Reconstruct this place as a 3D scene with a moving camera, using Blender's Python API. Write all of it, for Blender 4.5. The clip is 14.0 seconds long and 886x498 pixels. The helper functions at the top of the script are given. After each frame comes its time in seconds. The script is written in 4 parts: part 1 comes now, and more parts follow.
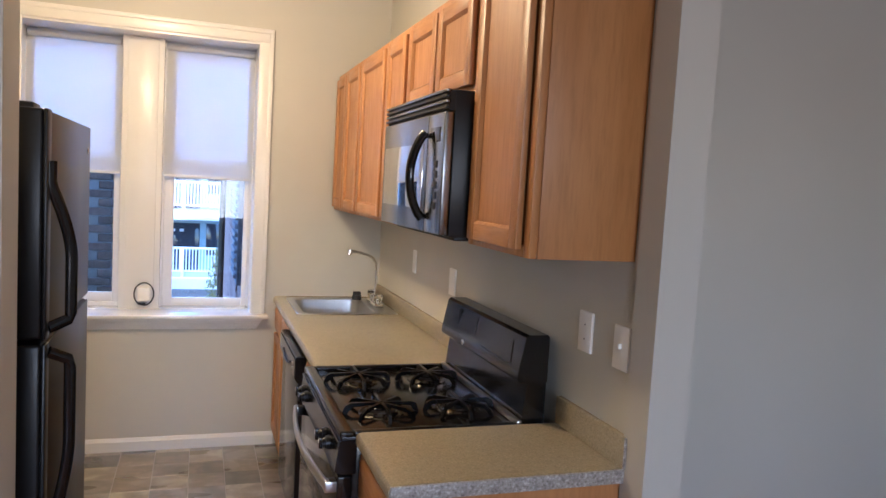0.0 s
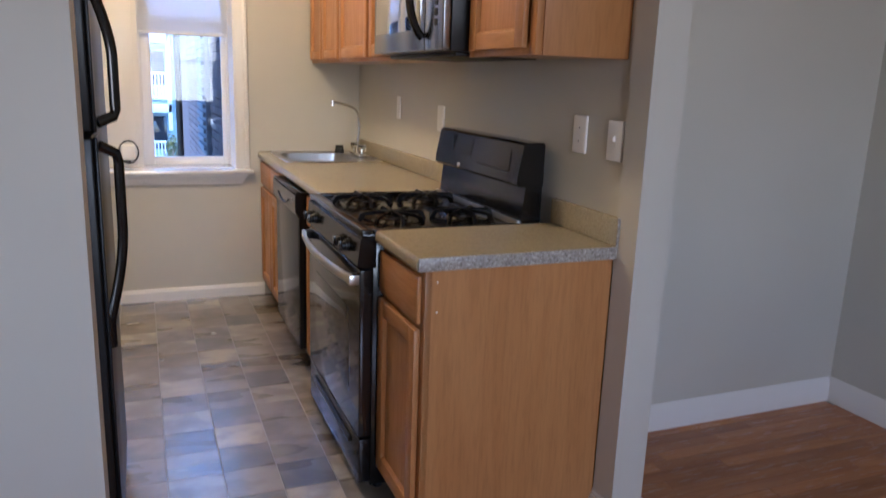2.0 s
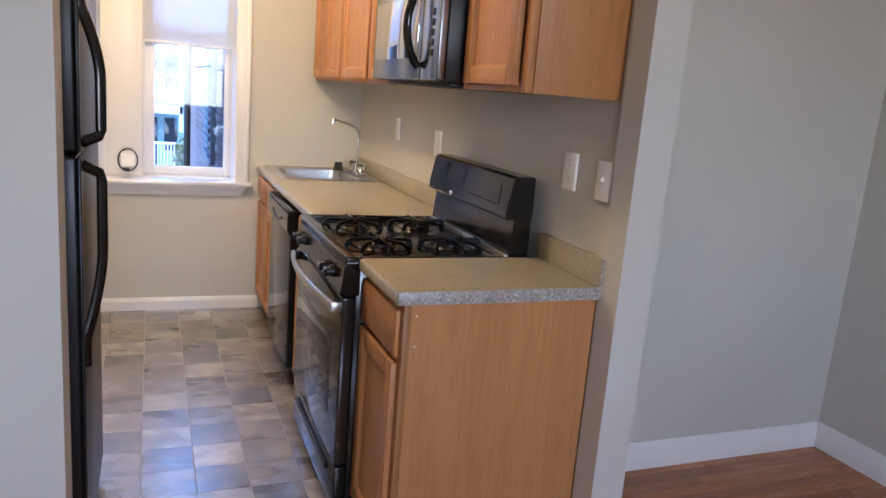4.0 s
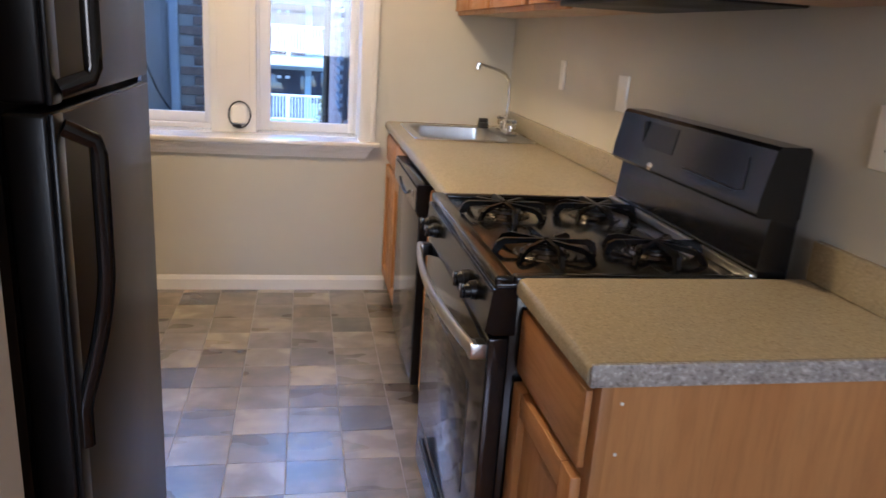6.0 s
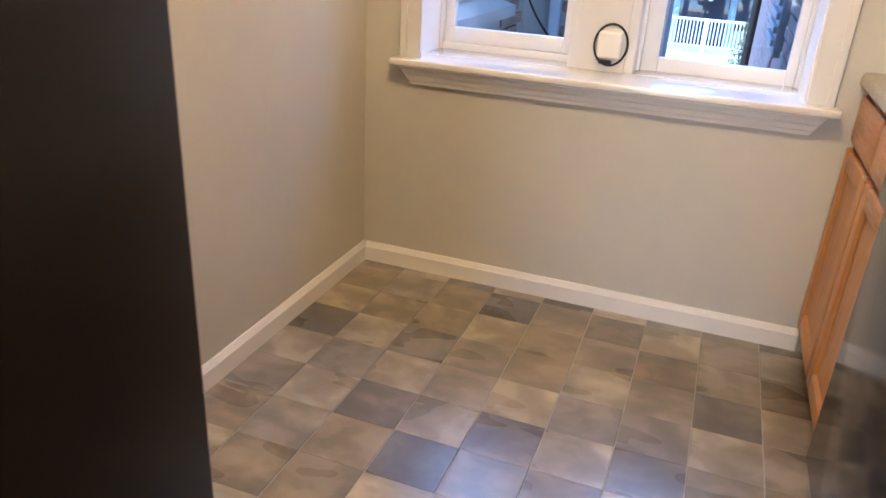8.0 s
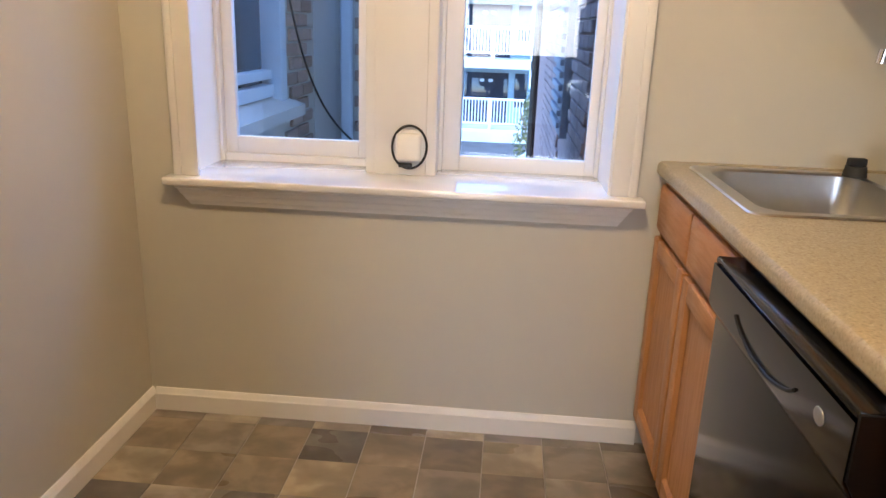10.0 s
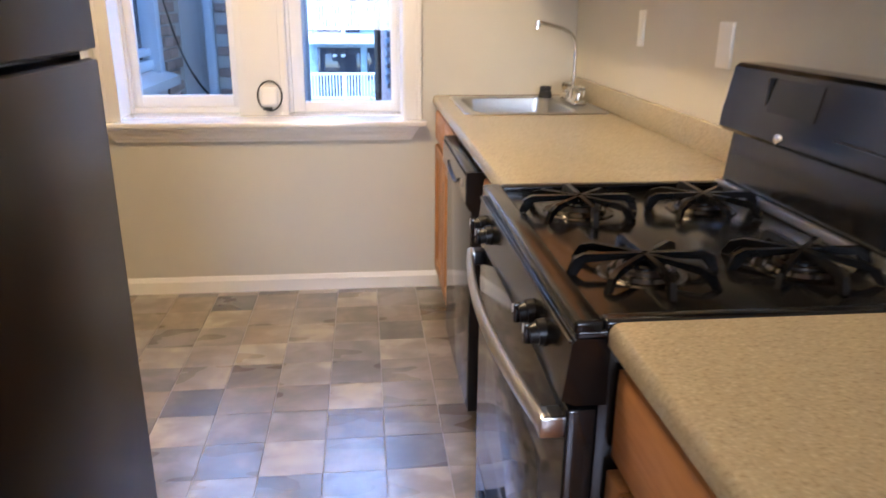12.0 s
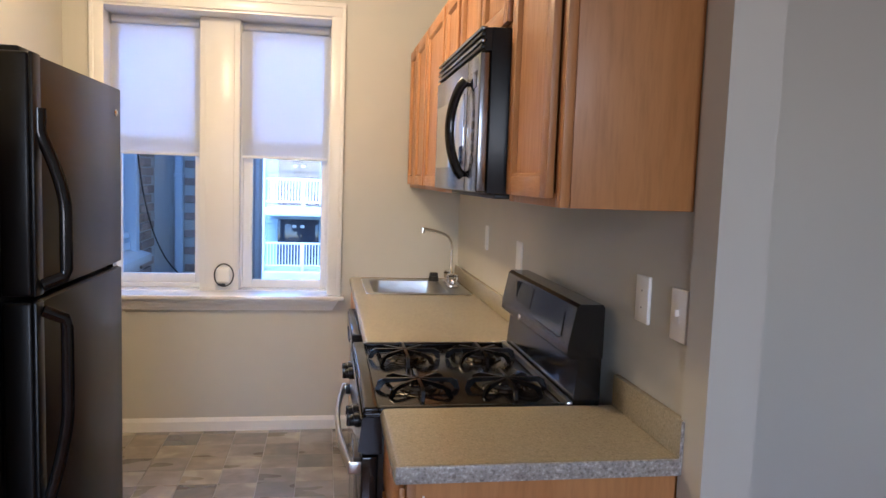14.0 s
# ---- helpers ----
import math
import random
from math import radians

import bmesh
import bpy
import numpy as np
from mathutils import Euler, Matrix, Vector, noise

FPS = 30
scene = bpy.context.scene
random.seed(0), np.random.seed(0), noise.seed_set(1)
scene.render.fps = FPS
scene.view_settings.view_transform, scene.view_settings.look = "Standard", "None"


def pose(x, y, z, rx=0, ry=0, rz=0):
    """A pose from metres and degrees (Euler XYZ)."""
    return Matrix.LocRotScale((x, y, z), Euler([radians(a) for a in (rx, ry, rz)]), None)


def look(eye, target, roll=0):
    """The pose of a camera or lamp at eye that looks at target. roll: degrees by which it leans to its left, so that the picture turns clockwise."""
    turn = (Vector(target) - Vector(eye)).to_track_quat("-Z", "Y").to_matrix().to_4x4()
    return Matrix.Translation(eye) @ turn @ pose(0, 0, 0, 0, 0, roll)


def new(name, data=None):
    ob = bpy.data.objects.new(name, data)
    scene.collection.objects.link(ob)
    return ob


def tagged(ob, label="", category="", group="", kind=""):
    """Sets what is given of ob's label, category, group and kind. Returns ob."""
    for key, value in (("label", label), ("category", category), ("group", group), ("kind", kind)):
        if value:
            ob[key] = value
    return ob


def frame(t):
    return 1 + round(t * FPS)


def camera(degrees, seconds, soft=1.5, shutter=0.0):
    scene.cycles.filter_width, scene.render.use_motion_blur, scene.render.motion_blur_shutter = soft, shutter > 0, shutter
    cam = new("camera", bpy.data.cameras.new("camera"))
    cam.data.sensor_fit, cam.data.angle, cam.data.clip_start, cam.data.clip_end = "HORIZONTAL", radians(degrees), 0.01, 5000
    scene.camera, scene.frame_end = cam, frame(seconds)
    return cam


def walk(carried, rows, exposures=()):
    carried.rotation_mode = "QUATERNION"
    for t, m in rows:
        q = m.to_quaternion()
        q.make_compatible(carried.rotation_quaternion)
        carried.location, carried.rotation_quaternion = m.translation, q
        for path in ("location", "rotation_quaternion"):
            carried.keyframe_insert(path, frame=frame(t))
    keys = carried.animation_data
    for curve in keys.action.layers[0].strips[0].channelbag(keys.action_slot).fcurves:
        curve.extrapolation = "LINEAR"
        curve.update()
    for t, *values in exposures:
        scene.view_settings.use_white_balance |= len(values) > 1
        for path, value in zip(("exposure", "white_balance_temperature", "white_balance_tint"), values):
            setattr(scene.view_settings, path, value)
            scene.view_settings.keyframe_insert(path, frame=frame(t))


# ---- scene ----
cam = camera(62.3, 14.0, 1.5, 0.2)
PATH = [
    (0, (0.111, 0.228, 1.614), (0.744, 2.118, 1.451), 3.3),
    (0.5, (0.089, 0.112, 1.636), (0.739, 2.0, 1.519), 3.3),
    (0.8, (0.056, 0.098, 1.617), (0.706, 1.987, 1.519), 3.1),
    (1, (0.006, 0.073, 1.612), (0.678, 1.954, 1.52), 2.8),
    (1.2, (-0.031, 0.074, 1.586), (0.66, 1.949, 1.488), 2.7),
    (1.5, (-0.092, 0.04, 1.526), (0.638, 1.898, 1.402), 2.6),
    (2, (-0.112, 0.066, 1.373), (0.635, 1.867, 0.928), 2.1),
    (2.5, (-0.087, 0.053, 1.319), (0.654, 1.823, 0.757), 2.6),
    (3, (-0.101, 0.051, 1.363), (0.641, 1.823, 0.807), 4.5),
    (3.2, (-0.107, 0.047, 1.432), (0.636, 1.844, 0.961), 5.1),
    (5.3, (0.073, 0.415, 1.417), (0.767, 2.247, 1.015), 3.5),
    (5.5, (0.064, 0.607, 1.393), (0.659, 2.454, 0.911), 3.0),
    (5.8, (0.096, 0.797, 1.401), (0.587, 2.658, 0.859), 2.7),
    (6, (0.14, 0.923, 1.354), (0.516, 2.806, 0.795), 3.9),
    (6.5, (0.247, 1.247, 1.322), (0.316, 3.134, 0.662), 5.2),
    (7, (0.274, 1.66, 1.258), (0.296, 3.521, 0.527), 7.8),
    (7.5, (0.227, 1.93, 1.228), (-0.014, 3.768, 0.478), 6.8),
    (8, (0.161, 2.295, 1.228), (-0.446, 4.022, 0.422), 3.4),
    (8.5, (0.122, 2.568, 1.217), (-0.49, 4.294, 0.411), 3.7),
    (8.7, (0.099, 2.676, 1.214), (-0.386, 4.466, 0.465), 4.4),
    (10.8, (0.133, 2.251, 1.281), (0.04, 4.166, 0.711), 2.1),
    (11, (0.159, 2.098, 1.257), (0.087, 3.989, 0.611), 2.2),
    (11.5, (0.258, 1.728, 1.24), (0.214, 3.56, 0.44), 1.6),
    (12, (0.242, 1.378, 1.301), (0.446, 3.264, 0.667), 0.5),
    (12.5, (0.311, 1.028, 1.425), (0.629, 2.961, 1.022), -0.2),
    (12.7, (0.36, 0.93, 1.449), (0.685, 2.868, 1.078), -0.3),
    (13, (0.393, 0.789, 1.484), (0.712, 2.739, 1.172), 0.1),
    (13.5, (0.386, 0.505, 1.512), (0.709, 2.469, 1.317), 1.1),
    (14, (0.398, 0.382, 1.504), (0.718, 2.347, 1.316), 2.0),
]
EXPOSURES = [(0, 2.83, 4750, 16), (0.5, 2.7, 4750, 16), (1, 2.63, 4750, 16), (1.5, 2.62, 4780, 16), (2, 2.72, 4750, 16), (2.4, 3.08, 4800, 16), (3.2, 3.12, 4800, 16), (5.3, 2.95, 4800, 16), (5.7, 2.7, 4950, 16), (6.5, 3.2, 4950, 16), (7.3, 3.15, 4950, 16), (8, 3.22, 5100, 16), (8.5, 3.3, 5020, 14), (11, 2.8, 5250, 16), (11.5, 3.14, 5200, 16), (12, 3.37, 4950, 16), (12.6, 3.05, 4750, 16), (13.2, 2.92, 4750, 16), (14, 2.8, 4750, 16)]
walk(cam, [(t, look(eye, target, roll)) for t, eye, target, roll in PATH], EXPOSURES)

# ---- plan (metres) ----
XR, XL, YW, ZC = 1.192, -1.018, 4.70, 2.745      # kitchen: right wall, left wall, window wall, ceiling
YP = 1.742                                    # front of the partition between the rooms
XA, YB, XD, YA = -2.6, -3.0, 2.775, 2.31       # front room: left, back, right, alcove's back wall
XP = -0.230                                   # end of the left-hand partition
CX0, CX1 = 1.178, 1.290                       # the right-hand partition's end
GROUND = -3.1

# ---- world, sun, large lights ----
world = bpy.data.worlds.new("sky")
scene.world = world
world.use_nodes = True
sky = world.node_tree.nodes.new("ShaderNodeTexSky")
sky.sky_type = "NISHITA"
sky.sun_disc = False
sky.sun_elevation = radians(54)
sky.sun_rotation = radians(196)
world.node_tree.links.new(sky.outputs[0], world.node_tree.nodes["Background"].inputs[0])
world.node_tree.nodes["Background"].inputs[1].default_value = 0.15

sun = new("sun", bpy.data.lights.new("sun", "SUN"))
sun.data.energy, sun.data.angle, sun.data.color = 0.75, radians(15), (0.95, 0.975, 1.0)
sun.matrix_world = look((0, 0, 20), (4, 14, 0))


def area(name, eye, target, w, h, power, colour):
    ob = new(name, bpy.data.lights.new(name, "AREA"))
    ob.data.shape, ob.data.size, ob.data.size_y = "RECTANGLE", w, h
    ob.data.energy, ob.data.color = power, colour
    ob.matrix_world = look(eye, target)
    return ob


# daylight through the front room's window; two unseen lamps outside the kitchen's sashes stand in for sky
area("daylight_front_window", (0.25, YB - 0.02, 1.55), (0.4, 3, 1.3), 1.7, 1.4, 8.0, (1.0, 0.855, 0.70))
# added above the sight line: light the shades and make the floor's blue glare
area("sky_standin_left", (-0.60, 5.80, 2.37), (-0.60, 3.0, 2.20), 0.74, 1.24, 3.0, (0.50, 0.67, 1.0))
area("sky_standin_right", (0.16, 5.80, 2.37), (0.16, 3.0, 2.20), 0.74, 1.24, 3.0, (0.50, 0.67, 1.0))
# the kitchen's ceiling light
bulb = new("kitchen_bulb", bpy.data.lights.new("kitchen_bulb", "POINT"))
bulb.data.energy, bulb.data.color, bulb.data.shadow_soft_size = 9.7, (1.0, 0.645, 0.27), 0.09
bulb.location = (-0.10, 3.25, ZC - 0.17)


# ---- materials ----
def material(name, colour, rough=0.5, metal=0.0, spec=0.5):
    m = bpy.data.materials.new(name)
    m.use_nodes = True
    b = m.node_tree.nodes["Principled BSDF"]
    b.inputs["Base Color"].default_value = (*colour, 1)
    b.inputs["Roughness"].default_value = rough
    b.inputs["Metallic"].default_value = metal
    b.inputs["Specular IOR Level"].default_value = spec
    return m


class Nodes:
    """Short hand for one material's node tree."""

    def __init__(self, m):
        self.tree, self.out = m.node_tree, m.node_tree.nodes["Principled BSDF"]

    def add(self, kind, **values):
        n = self.tree.nodes.new(kind)
        for key, value in values.items():
            n.inputs[key.replace("_", " ")].default_value = value
        return n

    def link(self, a, b):
        self.tree.links.new(a, b)

    def coords(self, scale=(1, 1, 1), shift=False):
        t = self.add("ShaderNodeTexCoord")
        mp = self.add("ShaderNodeMapping")
        mp.inputs["Scale"].default_value = scale
        self.link(t.outputs["Object"], mp.inputs["Vector"])
        if shift:
            info = self.add("ShaderNodeObjectInfo")
            mul = self.add("ShaderNodeVectorMath")
            mul.operation = "MULTIPLY_ADD"
            self.link(info.outputs["Random"], mul.inputs[0])
            mul.inputs[1].default_value = (37.0, 23.0, 51.0)
            self.link(t.outputs["Object"], mul.inputs[2])
            self.link(mul.outputs[0], mp.inputs["Vector"])
        return mp.outputs[0]

    def noise(self, vec, scale, detail=4.0, rough=0.55, distort=0.0):
        n = self.add("ShaderNodeTexNoise", Scale=scale, Detail=detail, Roughness=rough, Distortion=distort)
        self.link(vec, n.inputs["Vector"])
        return n.outputs["Fac"]

    def ramp(self, fac, stops, interpolation="LINEAR"):
        n = self.add("ShaderNodeValToRGB")
        n.color_ramp.interpolation = interpolation
        while len(n.color_ramp.elements) < len(stops):
            n.color_ramp.elements.new(0.5)
        for e, (p, c) in zip(n.color_ramp.elements, stops):
            e.position = p
            e.color = (*c, 1) if isinstance(c, tuple) else (c, c, c, 1)
        self.link(fac, n.inputs[0])
        return n.outputs[0]

    def mix(self, fac, a, b, how="MIX"):
        n = self.add("ShaderNodeMix")
        n.data_type, n.blend_type = "RGBA", how
        for slot, v in ((0, fac), (6, a), (7, b)):
            if isinstance(v, (float, int)):
                n.inputs[slot].default_value = v if slot == 0 else (v, v, v, 1)
            elif isinstance(v, tuple):
                n.inputs[slot].default_value = (*v, 1)
            else:
                self.link(v, n.inputs[slot])
        return n.outputs[2]

    def colour(self, out):
        self.link(out, self.out.inputs["Base Color"])

    def rough(self, out):
        self.link(out, self.out.inputs["Roughness"])

    def bump(self, height, strength=0.2, distance=0.002):
        n = self.add("ShaderNodeBump", Strength=strength, Distance=distance)
        self.link(height, n.inputs["Height"])
        self.link(n.outputs[0], self.out.inputs["Normal"])


def paint(name, colour, rough=0.6, mottle=0.05, relief=0.12, fine=190):
    """Rolled or brushed paint: faint stains, roller relief."""
    m = material(name, colour, rough)
    n = Nodes(m)
    v = n.coords()
    big = n.noise(v, 1.1, 1, 0.4)
    n.colour(n.ramp(big, [(0.3, tuple(c * (1 - mottle) for c in colour)), (0.7, tuple(min(1, c * (1 + mottle)) for c in colour))]))
    if relief:
        n.rough(n.ramp(n.noise(v, 5, 1, 0.4), [(0.3, max(0.05, rough - 0.07)), (0.7, min(1.0, rough + 0.07))]))
        n.bump(n.noise(v, fine, 3), relief, 0.001)
    return m


def wood(name, light, dark, grain, rough=0.38, shift=True, vary=0.05):
    """Stained timber with long grain; grain: the coordinate scale, small along the fibre."""
    m = material(name, light, rough)
    n = Nodes(m)
    v = n.coords(grain, shift)
    broad = n.noise(v, 1.4, 4, 0.5, 1.2)
    fine = n.noise(v, 9.0, 6, 0.65)
    base = n.ramp(broad, [(0.28, dark), (0.5, tuple((a + b) / 2 for a, b in zip(light, dark))), (0.74, light)])
    streak = n.ramp(fine, [(0.32, 0.72), (0.55, 1.0)])
    info = n.add("ShaderNodeObjectInfo")
    tone = n.ramp(info.outputs["Random"], [(0.0, 1 - vary), (0.5, 1.0), (1.0, 1 + vary)])
    n.colour(n.mix(1.0, n.mix(0.55, base, streak, "MULTIPLY"), tone, "MULTIPLY"))
    n.rough(n.ramp(fine, [(0.3, rough + 0.12), (0.7, rough - 0.05)]))
    n.bump(fine, 0.10, 0.0008)
    return m


def brushed(name, colour, rough, grain, metal=1.0, wear=0.12):
    m = material(name, colour, rough, metal)
    n = Nodes(m)
    v = n.coords(grain)
    fine = n.noise(v, 30, 5, 0.6)
    n.colour(n.ramp(fine, [(0.3, tuple(c * (1 - wear) for c in colour)), (0.7, tuple(min(1, c * (1 + wear * 0.7)) for c in colour))]))
    smear = n.noise(n.coords(), 4, 4)
    n.rough(n.mix(0.5, n.ramp(fine, [(0.3, rough * (1 - wear)), (0.7, rough * (1 + wear))]), n.ramp(smear, [(0.3, rough * (1 - 2 * wear)), (0.7, rough * (1 + 2 * wear))])))
    return m


WALL = paint("greige wall paint", (0.582, 0.565, 0.498), 0.62)
CEIL = paint("ceiling paint", (0.70, 0.68, 0.63), 0.8)
TRIM = paint("white trim enamel", (0.82, 0.81, 0.78), 0.28, 0.012, 0.0, 60)
STOOLW = paint("glossy white enamel", (0.82, 0.81, 0.79), 0.16, 0.012, 0.0, 60)
SHUTTER = material("dull dark shutter", (0.20, 0.21, 0.24), 0.6, 0.0, 0.3)
PLASTIC_W = paint("white switch plastic", (0.87, 0.86, 0.82), 0.35, 0.015, 0.0)
VINYLW = paint("white window vinyl", (0.80, 0.80, 0.80), 0.35, 0.02, 0.0)
MAPLE_V = wood("honey maple upright grain", (0.51, 0.250, 0.082), (0.42, 0.188, 0.054), (9, 9, 0.9))
MAPLE_H = wood("honey maple level grain", (0.51, 0.250, 0.082), (0.42, 0.188, 0.054), (9, 0.9, 9))
MAPLE_IN = wood("pale cabinet underside", (0.60, 0.43, 0.27), (0.52, 0.36, 0.22), (6, 0.8, 6))
PLANK = wood("red-brown oak floorboard", (0.48, 0.205, 0.070), (0.32, 0.128, 0.042), (0.8, 11, 11), 0.20, True, 0.20)
BLACK = material("black enamel", (0.006, 0.006, 0.0065), 0.16, 0.0, 0.5)
BLACK_SATIN = paint("black satin plastic", (0.007, 0.007, 0.0075), 0.36, 0.2, 0.05, 300)
BLACK_TEX = paint("black textured steel", (0.006, 0.006, 0.0065), 0.45, 0.2, 0.25, 420)
IRON = paint("enamelled cast iron", (0.005, 0.005, 0.005), 0.27, 0.3, 0.10, 160)
GLASS_MW = material("mirrored dark glass", (0.52, 0.55, 0.60), 0.05, 1.0)
GLASS_BLACK = material("black oven glass", (0.010, 0.010, 0.011), 0.09, 0.0, 0.85)
STEEL = brushed("brushed steel", (0.56, 0.56, 0.55), 0.30, (1, 14, 1), 1.0, 0.04)
STEEL_DARK = brushed("graphite steel door", (0.0065, 0.0063, 0.0062), 0.34, (1, 1, 12), 0.0, 0.05)
STEEL_DARK.node_tree.nodes["Principled BSDF"].inputs["Specular IOR Level"].default_value = 0.4
STEEL_MW = brushed("blue-grey steel", (0.27, 0.285, 0.31), 0.20, (1, 12, 1))
CHROME = material("chrome", (0.75, 0.75, 0.74), 0.08, 1.0)
ALU = brushed("smoked burner aluminium", (0.10, 0.094, 0.088), 0.24, (4, 4, 4))
BURNT = brushed("heat-browned burner head", (0.085, 0.075, 0.066), 0.38, (6, 6, 6))
BRASS = brushed("brass strip", (0.78, 0.55, 0.24), 0.30, (14, 1, 1))
STOOLW.node_tree.nodes["Principled BSDF"].inputs["Coat Weight"].default_value = 1.0
STOOLW.node_tree.nodes["Principled BSDF"].inputs["Coat IOR"].default_value = 1.75
STOOLW.node_tree.nodes["Principled BSDF"].inputs["Coat Roughness"].default_value = 0.14
for m in (BLACK_SATIN, BLACK_TEX, IRON):
    m.node_tree.nodes["Principled BSDF"].inputs["Specular IOR Level"].default_value = 0.3
# near-black colour that stands for the shade inside gaps, joints and holes
GAP_SHADE = material("painted recess shade", (0.01, 0.01, 0.01), 0.8)


def laminate(name, stops, scale, spread, rough, blotch=0.35):
    """Granite-look laminate: dark and pale flecks at two sizes on one ground."""
    m = material(name, stops[1], rough)
    n = Nodes(m)
    v = n.coords()
    fine = n.noise(v, scale, 2, 0.55)
    coarse = n.noise(v, scale * 0.36, 3, 0.6, 0.6)
    base = n.ramp(fine, [(0.5 - spread, stops[0]), (0.5 - spread * 0.3, stops[1]), (0.5 + spread * 0.3, stops[1]), (0.5 + spread, stops[2])])
    fleck = n.mix(blotch, base, n.ramp(coarse, [(0.36, 0.45), (0.46, 0.95), (0.56, 1.0), (0.68, 1.45)]), "MULTIPLY")
    n.colour(n.mix(0.5, fleck, n.ramp(n.noise(v, 2.2, 2), [(0.3, 0.93), (0.7, 1.06)]), "MULTIPLY"))
    return m


LAM = laminate("beige speckled laminate", ((0.305, 0.254, 0.160), (0.378, 0.324, 0.213), (0.440, 0.386, 0.268)), 190, 0.18, 0.22, 0.15)
LAM_EDGE = laminate("grey and white speckled laminate edge", ((0.20, 0.18, 0.155), (0.36, 0.335, 0.30), (0.56, 0.545, 0.51)), 110, 0.16, 0.34, 0.40)


def slate_tile():
    """Printed slate vinyl: a tone for each tile, soft clouds and pale streaks within it."""
    m = material("slate-look vinyl tile", (0.2, 0.19, 0.18), 0.30)
    n = Nodes(m)
    info = n.add("ShaderNodeObjectInfo")
    v = n.coords((1, 1.2, 1), True)
    cloud = n.noise(v, 7.0, 3, 0.5, 0.25)
    streak = n.noise(n.coords((2, 5, 1), True), 1.5, 2, 0.45)
    c1 = n.mix(0.85, info.outputs["Color"], n.ramp(cloud, [(0.34, 0.70), (0.48, 0.95), (0.60, 1.40)]), "MULTIPLY")
    c2 = n.mix(0.6, c1, n.ramp(streak, [(0.36, 0.86), (0.52, 1.0), (0.64, 1.36)]), "MULTIPLY")
    n.colour(n.mix(1.0, c2, (0.98, 0.97, 0.95), "MULTIPLY"))
    n.rough(n.ramp(streak, [(0.3, 0.26), (0.7, 0.32)]))
    n.bump(n.noise(v, 9, 2), 0.05, 0.001)
    n.out.inputs["Specular IOR Level"].default_value = 0.5
    n.out.inputs["Coat Weight"].default_value = 1.0
    n.out.inputs["Coat IOR"].default_value = 1.50
    n.out.inputs["Coat Roughness"].default_value = 0.27
    return m


TILE = slate_tile()
GROUT = paint("pale tile joint", (0.38, 0.36, 0.33), 0.55, 0.12, 0.1)


def brick_mat(name, a, b):
    m = material(name, a, 0.85)
    n = Nodes(m)
    info = n.add("ShaderNodeObjectInfo")
    v = n.coords((1, 1, 1), True)
    tone = n.ramp(info.outputs["Random"], [(0.0, a), (0.5, tuple((p + q) / 2 for p, q in zip(a, b))), (1.0, b)])
    n.colour(n.mix(0.6, tone, n.ramp(n.noise(v, 40, 5, 0.7), [(0.3, 0.6), (0.6, 1.15)]), "MULTIPLY"))
    n.bump(n.noise(v, 120, 4), 0.4, 0.003)
    return m


BRICK = brick_mat("weathered brown brick", (0.27, 0.205, 0.17), (0.39, 0.30, 0.25))
MORTAR = paint("grey mortar", (0.46, 0.45, 0.43), 0.9, 0.15, 0.3)
BRICK_FAR = brick_mat("dark brick wall", (0.22, 0.15, 0.135), (0.31, 0.22, 0.20))
SIDING = paint("pale blue-grey siding", (0.28, 0.37, 0.42), 0.6, 0.06)
# white paint darkened to hold down the glare of the sunlit balconies
WHITE_OUT = paint("dimmed white timber", (0.58, 0.60, 0.62), 0.5, 0.04)
GREY_OUT = paint("pale blue painted metal", (0.55, 0.60, 0.66), 0.7, 0.06)
ASPHALT = paint("asphalt", (0.06, 0.06, 0.062), 0.9, 0.3, 0.5, 60)
CONCRETE = paint("pale concrete", (0.45, 0.45, 0.44), 0.85, 0.12, 0.3, 80)
CAR_BODY = paint("silver-blue car paint", (0.35, 0.40, 0.46), 0.2, 0.03, 0.0)
RUBBER = material("black rubber", (0.02, 0.02, 0.02), 0.7)
CABLE = material("black cable", (0.012, 0.012, 0.012), 0.4)


def clear(name, tint=(1, 1, 1), rough=0.0, ior=1.45):
    m = bpy.data.materials.new(name)
    m.use_nodes = True
    b = m.node_tree.nodes["Principled BSDF"]
    b.inputs["Base Color"].default_value = (*tint, 1)
    b.inputs["Roughness"].default_value = rough
    b.inputs["IOR"].default_value = ior
    b.inputs["Transmission Weight"].default_value = 1.0
    return m


# the blue tint puts the cool cast of outdoor light into the glass
GLASS = clear("window glass with cool daylight tint", (0.78, 0.90, 1.0))
ACRYLIC = clear("clear acrylic", (0.95, 0.95, 0.93), 0.05)
GLASS_DARK = material("dark window glass", (0.02, 0.025, 0.035), 0.05)


